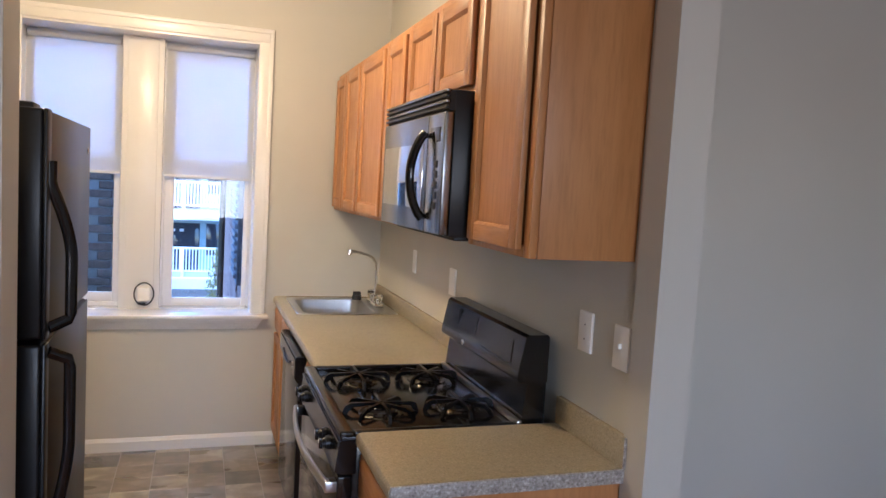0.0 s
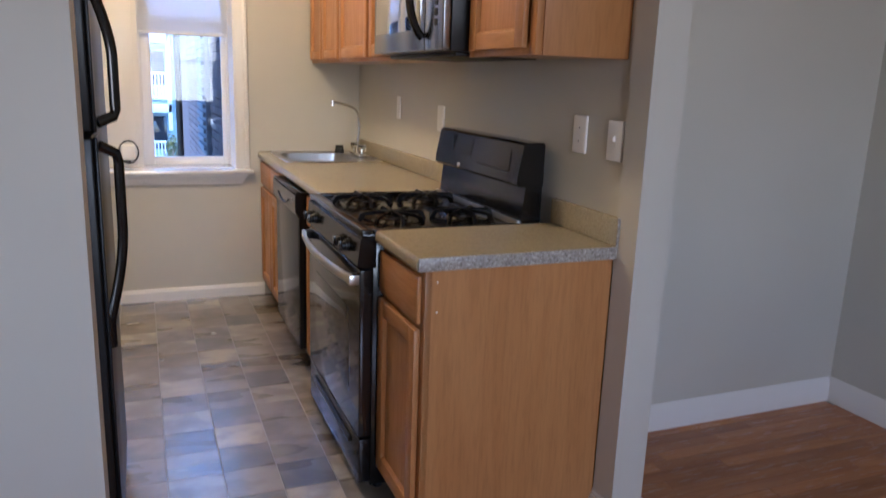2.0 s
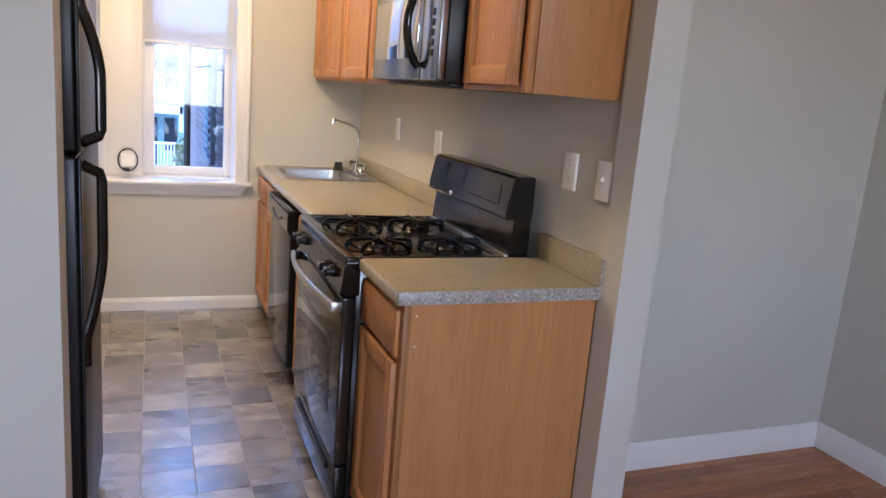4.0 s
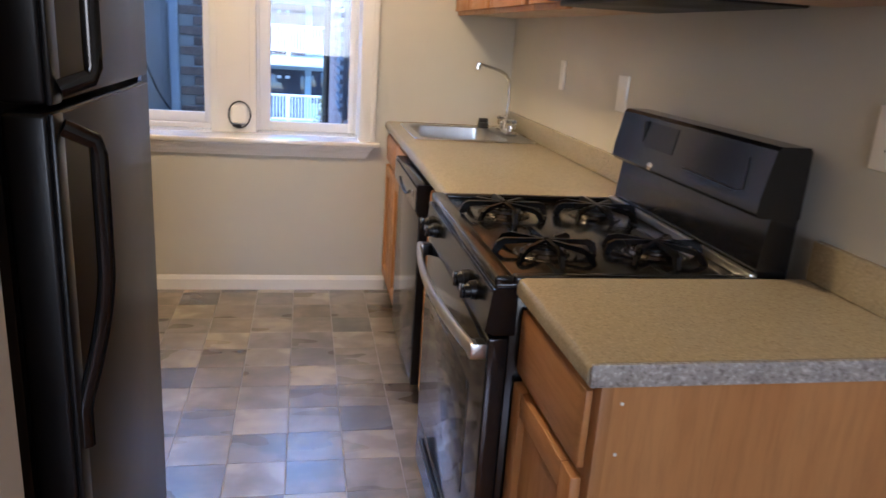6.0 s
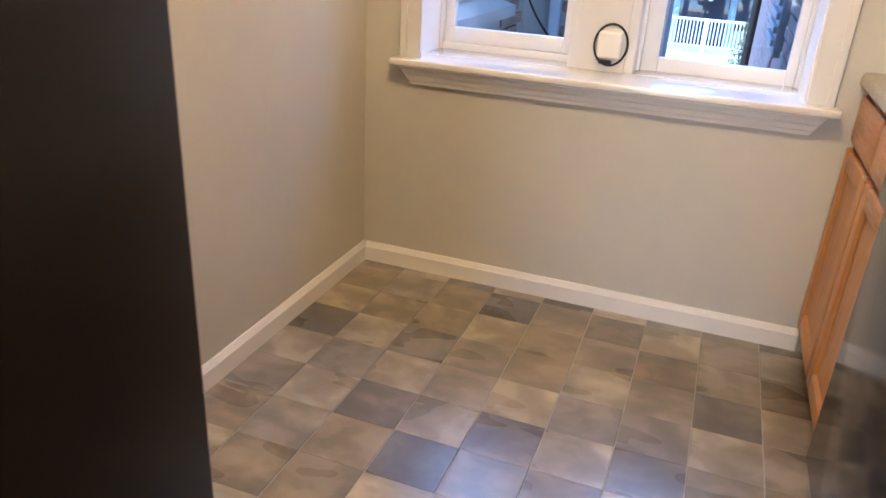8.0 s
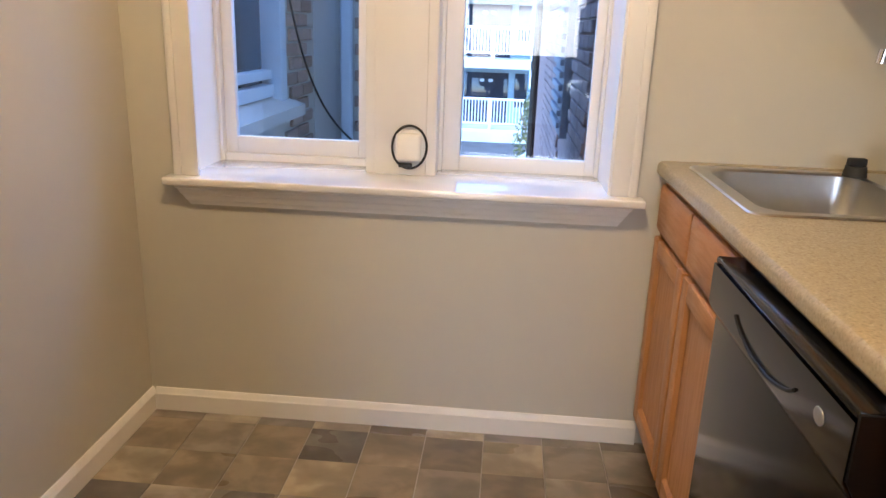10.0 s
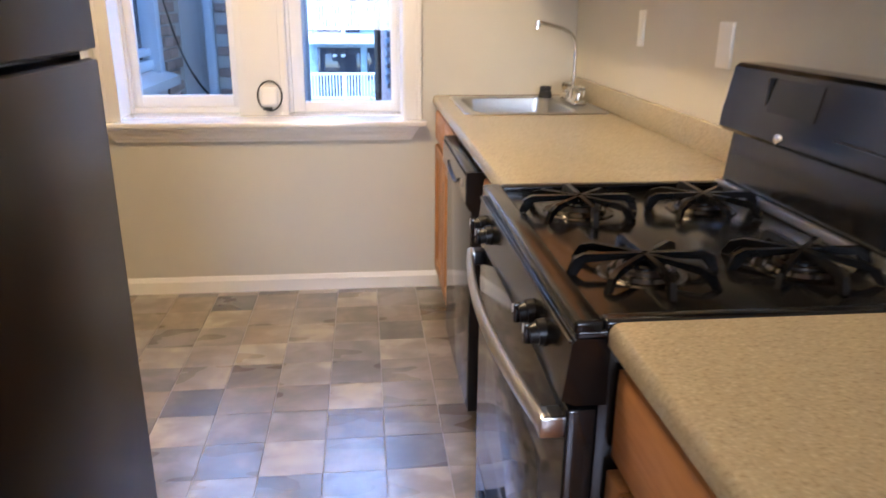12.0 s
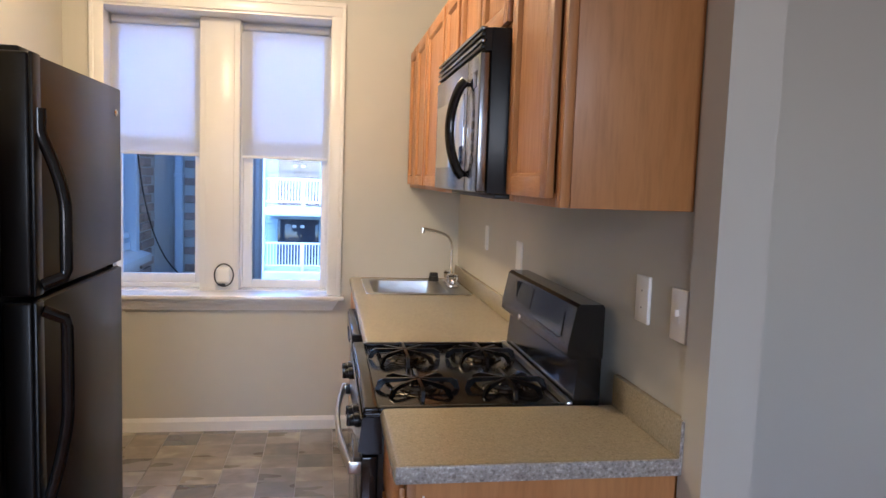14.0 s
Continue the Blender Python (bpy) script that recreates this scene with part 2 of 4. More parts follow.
def shade_cloth():
    m = bpy.data.materials.new("white roller shade cloth")
    m.use_nodes = True
    t = m.node_tree
    out = t.nodes["Material Output"]
    t.nodes.remove(t.nodes["Principled BSDF"])
    d, tr, mx = (t.nodes.new(k) for k in ("ShaderNodeBsdfDiffuse", "ShaderNodeBsdfTranslucent", "ShaderNodeMixShader"))
    tc, wv = t.nodes.new("ShaderNodeTexCoord"), t.nodes.new("ShaderNodeTexNoise")
    wv.inputs["Scale"].default_value = 160
    rp = t.nodes.new("ShaderNodeValToRGB")
    rp.color_ramp.elements[0].color, rp.color_ramp.elements[1].color = (0.74, 0.74, 0.74, 1), (0.84, 0.84, 0.83, 1)
    t.links.new(tc.outputs["Object"], wv.inputs["Vector"])
    t.links.new(wv.outputs["Fac"], rp.inputs[0])
    t.links.new(rp.outputs[0], d.inputs["Color"])
    tr.inputs["Color"].default_value = (0.80, 0.82, 0.84, 1)
    mx.inputs[0].default_value = 0.5
    t.links.new(d.outputs[0], mx.inputs[1])
    t.links.new(tr.outputs[0], mx.inputs[2])
    t.links.new(mx.outputs[0], out.inputs[0])
    return m


SHADE = shade_cloth()


def leaf_mat():
    m = material("shrub leaf", (0.10, 0.12, 0.04), 0.6)
    n = Nodes(m)
    g = n.add("ShaderNodeNewGeometry")
    n.colour(n.ramp(g.outputs["Random Per Island"], [(0.0, (0.05, 0.07, 0.03)), (0.5, (0.12, 0.13, 0.05)), (1.0, (0.22, 0.20, 0.06))]))
    return m


LEAF = leaf_mat()
GLOW = bpy.data.materials.new("lit lamp glass")
GLOW.use_nodes = True
GLOW.node_tree.nodes["Principled BSDF"].inputs["Base Color"].default_value = (0.8, 0.78, 0.7, 1)
GLOW.node_tree.nodes["Principled BSDF"].inputs["Emission Color"].default_value = (1.0, 0.80, 0.55, 1)
GLOW.node_tree.nodes["Principled BSDF"].inputs["Emission Strength"].default_value = 2.0

# ---- geometry helpers ----
ORIGIN = {}


def box(bm, x0, x1, y0, y1, z0, z1, b=0.0, seg=2):
    m = Matrix.Translation(((x0 + x1) / 2, (y0 + y1) / 2, (z0 + z1) / 2)) @ Matrix.Diagonal((abs(x1 - x0), abs(y1 - y0), abs(z1 - z0), 1))
    made = bmesh.ops.create_cube(bm, size=1, matrix=m)["verts"]
    if b:
        edges = list({e for v in made for e in v.link_edges})
        bmesh.ops.bevel(bm, geom=edges, offset=b, segments=seg, profile=0.5, affect="EDGES", clamp_overlap=True)
    return bm


def cyl(bm, p0, p1, r0, r1=None, seg=20, caps=True):
    p0, p1 = Vector(p0), Vector(p1)
    d = p1 - p0
    m = Matrix.Translation((p0 + p1) / 2) @ d.to_track_quat("Z", "Y").to_matrix().to_4x4()
    bmesh.ops.create_cone(bm, cap_ends=caps, segments=seg, radius1=r0, radius2=r0 if r1 is None else r1, depth=d.length, matrix=m)
    return bm


def blade(bm, centre, way, prof, half):
    """A flat upright bar: (distance, height) outline along a direction, of even thickness."""
    sides = []
    for sg in (-1, 1):
        sides.append([bm.verts.new((centre[0] + q * way[0] - sg * half * way[1], centre[1] + q * way[1] + sg * half * way[0], z)) for q, z in prof])
    n = len(prof)
    bm.faces.new(sides[0])
    bm.faces.new(sides[1][::-1])
    for k in range(n):
        bm.faces.new((sides[0][k], sides[1][k], sides[1][(k + 1) % n], sides[0][(k + 1) % n]))
    return bm


def tube(bm, pts, r, seg=10, flat=1.0, closed=False):
    """A round bar along a polyline; flat squeezes it along its second axis."""
    pts = [Vector(p) for p in pts]
    rings, n = [], len(pts)
    up = Vector((0, 0, 1))
    for i, p in enumerate(pts):
        a = pts[(i - 1) % n] if closed or i else p
        c = pts[(i + 1) % n] if closed or i < n - 1 else p
        d = (c - a).normalized()
        if abs(d.dot(up)) > 0.98:
            up = Vector((1, 0, 0)) if abs(d.x) < 0.9 else Vector((0, 1, 0))
        u = d.cross(up).normalized()
        w = u.cross(d).normalized()
        up = w
        rings.append([bm.verts.new(p + r * (math.cos(t) * u + flat * math.sin(t) * w)) for t in (2 * math.pi * k / seg for k in range(seg))])
    for i in range(n if closed else n - 1):
        a, c = rings[i], rings[(i + 1) % n]
        for k in range(seg):
            bm.faces.new((a[k], a[(k + 1) % seg], c[(k + 1) % seg], c[k]))
    if not closed:
        bm.faces.new(rings[0][::-1])
        bm.faces.new(rings[-1])
    return bm


def prism(bm, outline, axis, a0, a1, shrink=None):
    """A 2D outline carried from a0 to a1 along an axis. Outline in the other two axes' order. shrink: per outline point, how far its ends draw in."""
    def at(p, a):
        return {"x": (a, p[0], p[1]), "y": (p[0], a, p[1]), "z": (p[0], p[1], a)}[axis]
    s = shrink or [0.0] * len(outline)
    lo = [bm.verts.new(at(p, a0 + k)) for p, k in zip(outline, s)]
    hi = [bm.verts.new(at(p, a1 - k)) for p, k in zip(outline, s)]
    for i in range(len(outline)):
        j = (i + 1) % len(outline)
        bm.faces.new((lo[i], lo[j], hi[j], hi[i]))
    bm.faces.new(lo[::-1])
    bm.faces.new(hi)
    return bm


def lathe(bm, centre, outline, seg=24):
    """Radius and height pairs turned round an upright axis; the last ring is closed."""
    rings = [[bm.verts.new((centre[0] + r * math.cos(2 * math.pi * k / seg), centre[1] + r * math.sin(2 * math.pi * k / seg), z)) for k in range(seg)] for r, z in outline]
    for a, b in zip(rings, rings[1:]):
        for k in range(seg):
            bm.faces.new((a[k], a[(k + 1) % seg], b[(k + 1) % seg], b[k]))
    bm.faces.new(rings[-1])
    return bm


def ball(bm, c, r, seg=16, scale=(1, 1, 1)):
    bmesh.ops.create_uvsphere(bm, u_segments=seg, v_segments=max(6, seg // 2), radius=r, matrix=Matrix.Translation(c) @ Matrix.Diagonal((*scale, 1)))
    return bm


def ring(bm, c, r, thick, seg=28, tilt=None):
    pts = [Vector((r * math.cos(t), r * math.sin(t), 0)) for t in (2 * math.pi * k / seg for k in range(seg))]
    m = Matrix.Translation(c) @ (tilt or Matrix.Identity(4))
    return tube(bm, [m @ p for p in pts], thick, 8, closed=True)


def finish(bm, name, mat, origin, smooth=True):
    bmesh.ops.recalc_face_normals(bm, faces=bm.faces)
    bmesh.ops.translate(bm, verts=bm.verts, vec=-Vector(origin))
    me = bpy.data.meshes.new(name)
    bm.to_mesh(me)
    bm.free()
    me.materials.append(mat)
    if smooth:
        for p in me.polygons:
            p.use_smooth = True
        me.set_sharp_from_angle(angle=radians(32))
    return me


def part(name, bm, mat, parent, label=""):
    """Links a bmesh, drawn in world metres, as one mesh under a thing or a part."""
    o = ORIGIN[parent]
    ob = new(name, finish(bm, name, mat, o))
    ob.parent = parent
    ORIGIN[ob] = o
    return tagged(ob, label)


def thing(name, base, label, category, group="", kind=""):
    ob = new(name)
    ob.empty_display_size = 0.1
    ob.location = base
    ORIGIN[ob] = Vector(base)
    return tagged(ob, label, category, group, kind)


def solid(name, bm, mat, label, category, kind="structure", base=(0, 0, 0)):
    """A thing or piece of the setting that is one mesh."""
    ob = new(name, finish(bm, name, mat, base))
    ob.location = base
    ORIGIN[ob] = Vector(base)
    return tagged(ob, label, category, "", kind)


def B():
    return bmesh.new()

# ---- large structure ----
T = 0.12
WX0, WX1, WZ0, WZ1 = -0.852, 0.428, 0.765, 2.40       # the kitchen window's opening
YG = 5.00                                        # glass plane
YO = 5.06                                         # outer face of the window wall


def wall(name, boxes, label="greige painted plaster wall"):
    bm = B()
    for b in boxes:
        box(bm, *b)
    return solid(name, bm, WALL, label, "wall")


wall("wall_window", [(XL - T, WX0, YW, YO, -0.2, ZC), (WX1, XR + 0.09, YW, YO, -0.2, ZC), (WX0, WX1, YW, YO, -0.2, WZ0), (WX0, WX1, YW, YO, WZ1, ZC)],
     "greige painted wall with a twin window")
wall("wall_right", [(XR, CX1, YP + 0.10, YW, -0.2, ZC)], "greige painted partition wall behind the counter")
wall("wall_end", [(CX0, CX1, YP, YP + 0.10, -0.2, ZC - 0.001)], "greige painted end of the partition wall")
wall("wall_left", [(XL - T, XL, YP + 0.13, YW, -0.2, ZC)])
wall("wall_partition", [(XA, XP, YP, YP + 0.13, -0.2, ZC)], "greige painted partition wall end beside the opening")
wall("wall_alcove", [(1.20, XD + T, YA, YA + T, -0.2, ZC)], "cool greige painted alcove wall")
wall("wall_side", [(XD, XD + T, YB, YA, -0.2, ZC)])
wall("wall_front_room", [(XA - T, XA, YB - T, YP + 0.13, -0.2, ZC)])
wall("wall_back", [(XA, -0.6, YB - T, YB, -0.2, ZC), (1.1, XD + T, YB - T, YB, -0.2, ZC), (-0.6, 1.1, YB - T, YB, -0.2, 0.85), (-0.6, 1.1, YB - T, YB, 2.25, ZC)])
solid("ceiling", box(B(), XA - T, XD + T, YB - T, YO, ZC, ZC + 0.15), CEIL, "off-white painted plaster ceiling", "ceiling")
floor_kitchen = solid("floor_kitchen", box(B(), XL - 0.05, XR + 0.02, YP + 0.13, YW + 0.02, -0.2, -0.0035), GROUT, "slate-look vinyl tile floor", "floor")
floor_wood = solid("floor_wood", box(B(), XA, XD, YB, YA + 0.01, -0.2, -0.012), GAP_SHADE, "polished red-brown hardwood floor", "floor")


def baseboard(name, runs, h, t, parent=None):
    """Runs of moulded baseboard: (axis, face, a0, a1, side) along x or y; side: which way it stands out of its wall."""
    bm = B()
    for axis, face, a0, a1, s in runs:
        prof = [(0, 0), (t, 0), (t, h * 0.74), (t * 0.72, h * 0.80), (t * 0.62, h * 0.90), (t * 0.25, h), (0, h)]
        prism(bm, [(face + s * p, z) for p, z in prof], axis, a0, a1)
    return solid(name, bm, TRIM, "white painted moulded baseboard", "baseboard")


baseboard("baseboard_kitchen", [("x", YW, XL + 0.014, 0.575, -1), ("y", XL, YP + 0.13, YW, 1)], 0.078, 0.014)
baseboard("baseboard_alcove", [("x", YA, CX1 + 0.003, XD - 0.015, -1), ("y", XD, YB, YA, -1), ("y", CX1, YP + 0.10, YA, 1)], 0.115, 0.015)
baseboard("baseboard_front_room", [("x", YP, XA, XP, -1), ("y", XP, YP - 0.014, YP + 0.13, 1), ("x", YB, XA, XD, 1), ("y", XA, YB, YP, 1)], 0.115, 0.014)


def column_base():
    bm = B()
    t, h = 0.016, 0.115
    steps = [(0, h * 0.76, t), (h * 0.76, h * 0.88, t * 0.7), (h * 0.88, h, t * 0.35)]
    for z0, z1, o in steps:
        box(bm, CX0 - o, CX1 + o, YP - o, YP, z0, z1, 0.002)
        box(bm, CX0 - o, CX0, YP - 0.0005, YP + 0.10, z0, z1, 0.001)
        box(bm, CX0, XR, YP + 0.10, YP + 0.10 + o, z0, z1, 0.001)
    return solid("baseboard_column", bm, TRIM, "white baseboard wrapped round the partition end", "baseboard")


column_base()
solid("threshold_strip", prism(B(), [(YP + 0.105, 0.0), (YP + 0.11, 0.006), (YP + 0.125, 0.009), (YP + 0.142, 0.006), (YP + 0.150, 0.0)], "x", XP, 0.655), BRASS,
      "brass threshold strip between tile and hardwood", "threshold", "structure")
screws = [o for o in bpy.data.objects if o.name == "threshold_strip"][0]
for k in range(6):
    part("screw", cyl(B(), (-0.19 + k * 0.155, YP + 0.125, 0.007), (-0.19 + k * 0.155, YP + 0.125, 0.0105), 0.004, 0.003, 10), CHROME, screws)

# ---- kitchen window ----
win = thing("window_1", (-0.225, YW, WZ0), "white twin sash window with moulded casing and deep stool", "window", kind="structure")


def casing():
    w, d = 0.075, 0.022
    xl, xr = -0.880, 0.497
    for nm, x0, x1 in (("casing_left", xl, xl + w), ("casing_right", xr - w, xr)):
        bm = B()
        box(bm, x0, x1, YW - d * 0.7, YW, 0.805, WZ1, 0.003)
        out = x0 if x0 < 0 else x1
        o0, o1 = (out, out + 0.024) if out == x0 else (out - 0.024, out)
        box(bm, o0, o1, YW - d, YW - 0.002, 0.805, WZ1 + w, 0.004)
        part(nm, bm, TRIM, win)
    bm = B()
    box(bm, xl + 0.024, xr - 0.024, YW - d * 0.7, YW, WZ1, WZ1 + w, 0.003)
    box(bm, xl, xr, YW - d - 0.002, YW - 0.002, WZ1 + w - 0.024, WZ1 + w + 0.002, 0.004)
    part("casing_top", bm, TRIM, win)
    # reveal boards
    bm = B()
    box(bm, WX0, WX0 + 0.012, YW, YO - 0.07, 0.805, WZ1 - 0.012)
    part("jamb", bm, TRIM, win)
    part("jamb", box(B(), WX1 - 0.012, WX1, YW, YO - 0.07, 0.805, WZ1 - 0.012), TRIM, win)
    part("head_board", box(B(), WX0, WX1, YW, YO - 0.07, WZ1 - 0.012, WZ1), TRIM, win)


casing()
MX0, MX1, YM = -0.328, -0.105, 4.86
bm = B()
box(bm, MX0, MX1, YM, YO, 0.805, WZ1 - 0.012, 0.003)
box(bm, MX0 + 0.03, MX1 - 0.03, YM - 0.008, YM, 0.805, WZ1 - 0.02, 0.003)
part("mullion", bm, TRIM, win)
part("stool", box(B(), -0.902, 0.518, 4.638, YO - 0.05, 0.781, 0.805, 0.006, 3), STOOLW, win)
ap = [(YW - 0.055 * w, 0.7805 - 0.064 * d) for w, d in ((0, 0), (0.9, 0), (0.9, 0.12), (0.74, 0.18), (0.68, 0.42), (0.56, 0.48), (0.46, 0.74), (0.34, 0.80), (0.28, 1.0), (0, 1.0))]
part("apron", prism(B(), ap, "x", -0.870, 0.486, [max(0.0, (0.7805 - z)) * 0.55 for _, z in ap]), TRIM, win)


def sash(x0, x1, zb, sl, sr):
    """One opening: stops, unseen light-blocking bars, a double-hung pair of sashes with glass."""
    f = part("window_frame", box(box(box(B(), x0, x0 + 0.012, YG - 0.045, YO, 0.805, WZ1 - 0.012, 0.002), x1 - 0.012, x1, YG - 0.045, YO, 0.805, WZ1 - 0.012, 0.002),
                                 x0 + 0.012, x1 - 0.012, YG - 0.045, YO, WZ1 - 0.05, WZ1 - 0.012, 0.002), VINYLW, win)
    # bars hidden behind the shade, added to keep its margins dim and crisp
    part("sash_stop", box(box(B(), x0 + 0.012, x0 + 0.012 + sl, YG - 0.043, YG + 0.016, 1.705, WZ1 - 0.05, 0.002), x1 - 0.012 - sr, x1 - 0.012, YG - 0.043, YG + 0.016, 1.705, WZ1 - 0.05, 0.002), VINYLW, win)
    part("window_sill", box(B(), x0 + 0.012, x1 - 0.012, YG - 0.03, YO + 0.05, 0.775, zb - 0.055, 0.002), VINYLW, win)
    a, b = x0 + 0.012, x1 - 0.012
    for nm, z0, z1, y, rail in (("lower_sash", zb - 0.055, 1.70, YG, 0.055), ("upper_sash", 1.68, WZ1 - 0.05, YG + 0.033, 0.04)):
        bm = B()
        box(bm, a, a + sl, y - 0.016, y + 0.016, z0, z1, 0.003)
        box(bm, b - sr, b, y - 0.016, y + 0.016, z0, z1, 0.003)
        box(bm, a + sl, b - sr, y - 0.016, y + 0.016, z0, z0 + rail, 0.003)
        box(bm, a + sl, b - sr, y - 0.016, y + 0.016, z1 - 0.036, z1, 0.003)
        sh = part(nm, bm, VINYLW, win)
        g = part("pane", box(B(), a + sl - 0.004, b - sr + 0.004, y - 0.002, y + 0.002, z0 + rail - 0.004, z1 - 0.032), GLASS, sh)
        g.visible_shadow = False


sash(WX0 + 0.012, MX0, 0.884, 0.038, 0.035)
sash(MX1, WX1 - 0.012, 0.852, 0.055, 0.030)


def roller_shade(x0, x1, zb):
    y = 4.945
    s = thing("roller_shade", ((x0 + x1) / 2, y, zb), "white roller shade pulled halfway down a window", "blind", "shades in the kitchen window")
    part("cloth", box(B(), x0 + 0.006, x1 - 0.006, y, y + 0.0012, zb + 0.012, 2.365), SHADE, s)
    part("hem_bar", box(B(), x0 + 0.006, x1 - 0.006, y - 0.006, y + 0.008, zb, zb + 0.016, 0.003), VINYLW, s)
    part("roller", cyl(B(), (x0 + 0.012, y - 0.019, 2.355), (x1 - 0.012, y - 0.019, 2.355), 0.019), SHADE, s)
    for xa, xb in ((x0, x0 + 0.004), (x1 - 0.004, x1)):
        part("bracket", box(B(), xa, xb, y - 0.042, y + 0.004, 2.33, WZ1 - 0.012, 0.001), STEEL, s)
    return s


roller_shade(WX0 + 0.016, MX0 - 0.003, 1.592)
roller_shade(MX1 + 0.003, WX1 - 0.016, 1.592)


def adapter():
    c = Vector((-0.188, YM - 0.026, 0.893))
    a = thing("wall_adapter", (c.x, YM, 0.83), "white plug-in adapter with a coiled black cable", "adapter")
    part("plate", box(B(), c.x - 0.037, c.x + 0.037, YM - 0.013, YM - 0.0085, 0.836, 0.950, 0.0015), PLASTIC_W, a)
    part("case", box(B(), c.x - 0.040, c.x + 0.040, YM - 0.045, YM - 0.0125, 0.854, 0.941, 0.012, 3), PLASTIC_W, a)
    bm = B()
    tilt = Matrix.Rotation(radians(86), 4, "X")
    for k, (r, dx) in enumerate(((0.054, 0.0), (0.056, 0.002), (0.053, 0.003))):
        ring(bm, (c.x + dx, YM - 0.014 - 0.004 * k, 0.896), r, 0.0020, 30, tilt @ Matrix.Rotation(radians(4 * k), 4, "Y") @ Matrix.Diagonal((1, 1.22, 1, 1)))
    part("cable", bm, CABLE, a)
    part("cable_tie", box(B(), c.x - 0.03, c.x + 0.012, YM - 0.036, YM - 0.018, 0.834, 0.846, 0.003), CABLE, a)


adapter()

# ---- fitted kitchen ----
FX = 0.578                    # face of the base cabinets
DX = FX - 0.020               # face of their doors
UX = 0.890                    # face of the wall cabinets


def panel_door(name, parent, x, y0, y1, z0, z1, rail=0.052, mat=MAPLE_V):
    """A frame-and-panel door facing -x: four rails with eased edges, a sunk panel with a moulded lip."""
    a, c, e, g = y0 + rail, y1 - rail, z0 + rail, z1 - rail
    d = part(name, box(B(), x + 0.0125, x + 0.0165, a - 0.003, c + 0.003, e - 0.003, g + 0.003), mat, parent)
    for p, q in ((y0, a), (c, y1)):
        part("stile", box(B(), x, x + 0.019, p, q, z0, z1, 0.004), mat, d)
    for p, q in ((z0, e), (g, z1)):
        part("rail", box(B(), x + 0.0004, x + 0.0188, a - 0.0005, c + 0.0005, p, q, 0.004), MAPLE_H, d)
    bm = B()
    L = 0.007
    for p in ([(a, e), (c, e), (c - L, e + L), (a + L, e + L)], [(a, g), (c, g), (c - L, g - L), (a + L, g - L)],
              [(a, e), (a, g), (a + L, g - L), (a + L, e + L)], [(c, e), (c, g), (c - L, g - L), (c - L, e + L)]):
        v = [bm.verts.new((x + (0.002 if i < 2 else 0.0105), q[0], q[1])) for i, q in enumerate(p)]
        bm.faces.new(v)
        w = [bm.verts.new((x + 0.0120, q[0], q[1])) for q in p]
        bm.faces.new(w)
        for i in range(4):
            bm.faces.new((v[i], v[(i + 1) % 4], w[(i + 1) % 4], w[i]))
    part("lip", bm, mat, d)
    return d


def drawer_front(name, parent, x, y0, y1, z0, z1):
    bm = B()
    box(bm, x + 0.006, x + 0.019, y0, y1, z0, z1, 0.003)
    m = 0.014
    pts = [(y0, z0), (y1, z0), (y1, z1), (y0, z1)]
    inn = [(y0 + m, z0 + m), (y1 - m, z0 + m), (y1 - m, z1 - m), (y0 + m, z1 - m)]
    o = [bm.verts.new((x + 0.007, *p)) for p in pts]
    i = [bm.verts.new((x, *p)) for p in inn]
    for k in range(4):
        bm.faces.new((o[k], o[(k + 1) % 4], i[(k + 1) % 4], i[k]))
    bm.faces.new(i)
    return part(name, bm, MAPLE_H, parent)


def base_cabinet(y0, y1, fronts, label, end_panel=False, top=0.874):
    c = thing("base_cabinet", (0.9, (y0 + y1) / 2, 0), label, "cabinet", "base cabinets under the counter")
    bm = B()
    box(bm, FX + 0.02, XR - 0.002, y0 + (0.018 if end_panel else 0), y1, 0.102, top)
    part("body", bm, MAPLE_V, c)
    part("toe_kick", box(B(), FX + 0.072, FX + 0.085, y0 + (0.018 if end_panel else 0), y1, 0.0, 0.102), MAPLE_H, c)
    bm = B()
    for a, b, e, g in ((y0, y0 + 0.035, 0.102, 0.874), (y1 - 0.035, y1, 0.102, 0.874), (y0 + 0.035, y1 - 0.035, 0.838, 0.874), (y0 + 0.035, y1 - 0.035, 0.685, 0.725), (y0 + 0.035, y1 - 0.035, 0.102, 0.14)):
        box(bm, FX, FX + 0.02, a, b, e, g, 0.0008)
    part("face_frame", bm, MAPLE_V, c)
    if end_panel:
        prof = [(FX + 0.002, 0.102), (FX + 0.07, 0.102), (FX + 0.07, 0.0), (XR - 0.018, 0.0), (XR - 0.018, 0.874), (FX + 0.002, 0.874)]
        part("end_panel", prism(B(), prof, "y", y0, y0 + 0.016), MAPLE_V, c)
        for z in (0.842, 0.756):
            part("nail", cyl(B(), (FX + 0.035, y0 - 0.001, z), (FX + 0.035, y0 + 0.002, z), 0.003, None, 8), PLASTIC_W, c)
    for a, b in fronts:
        drawer_front("drawer_front", c, DX, a, b, 0.718, 0.852)
        panel_door("door", c, DX, a, b, 0.112, 0.700)
    return c


base_cabinet(1.843, 2.212, [(1.868, 2.205)], "honey maple base cabinet with finished end panel", True)
base_cabinet(2.990, 3.325, [(3.005, 3.312)], "narrow honey maple base cabinet beside the dishwasher")
base_cabinet(3.945, YW - 0.002, [(3.962, 4.305), (4.322, 4.672)], "honey maple two-door cabinet under the sink", False, 0.735)


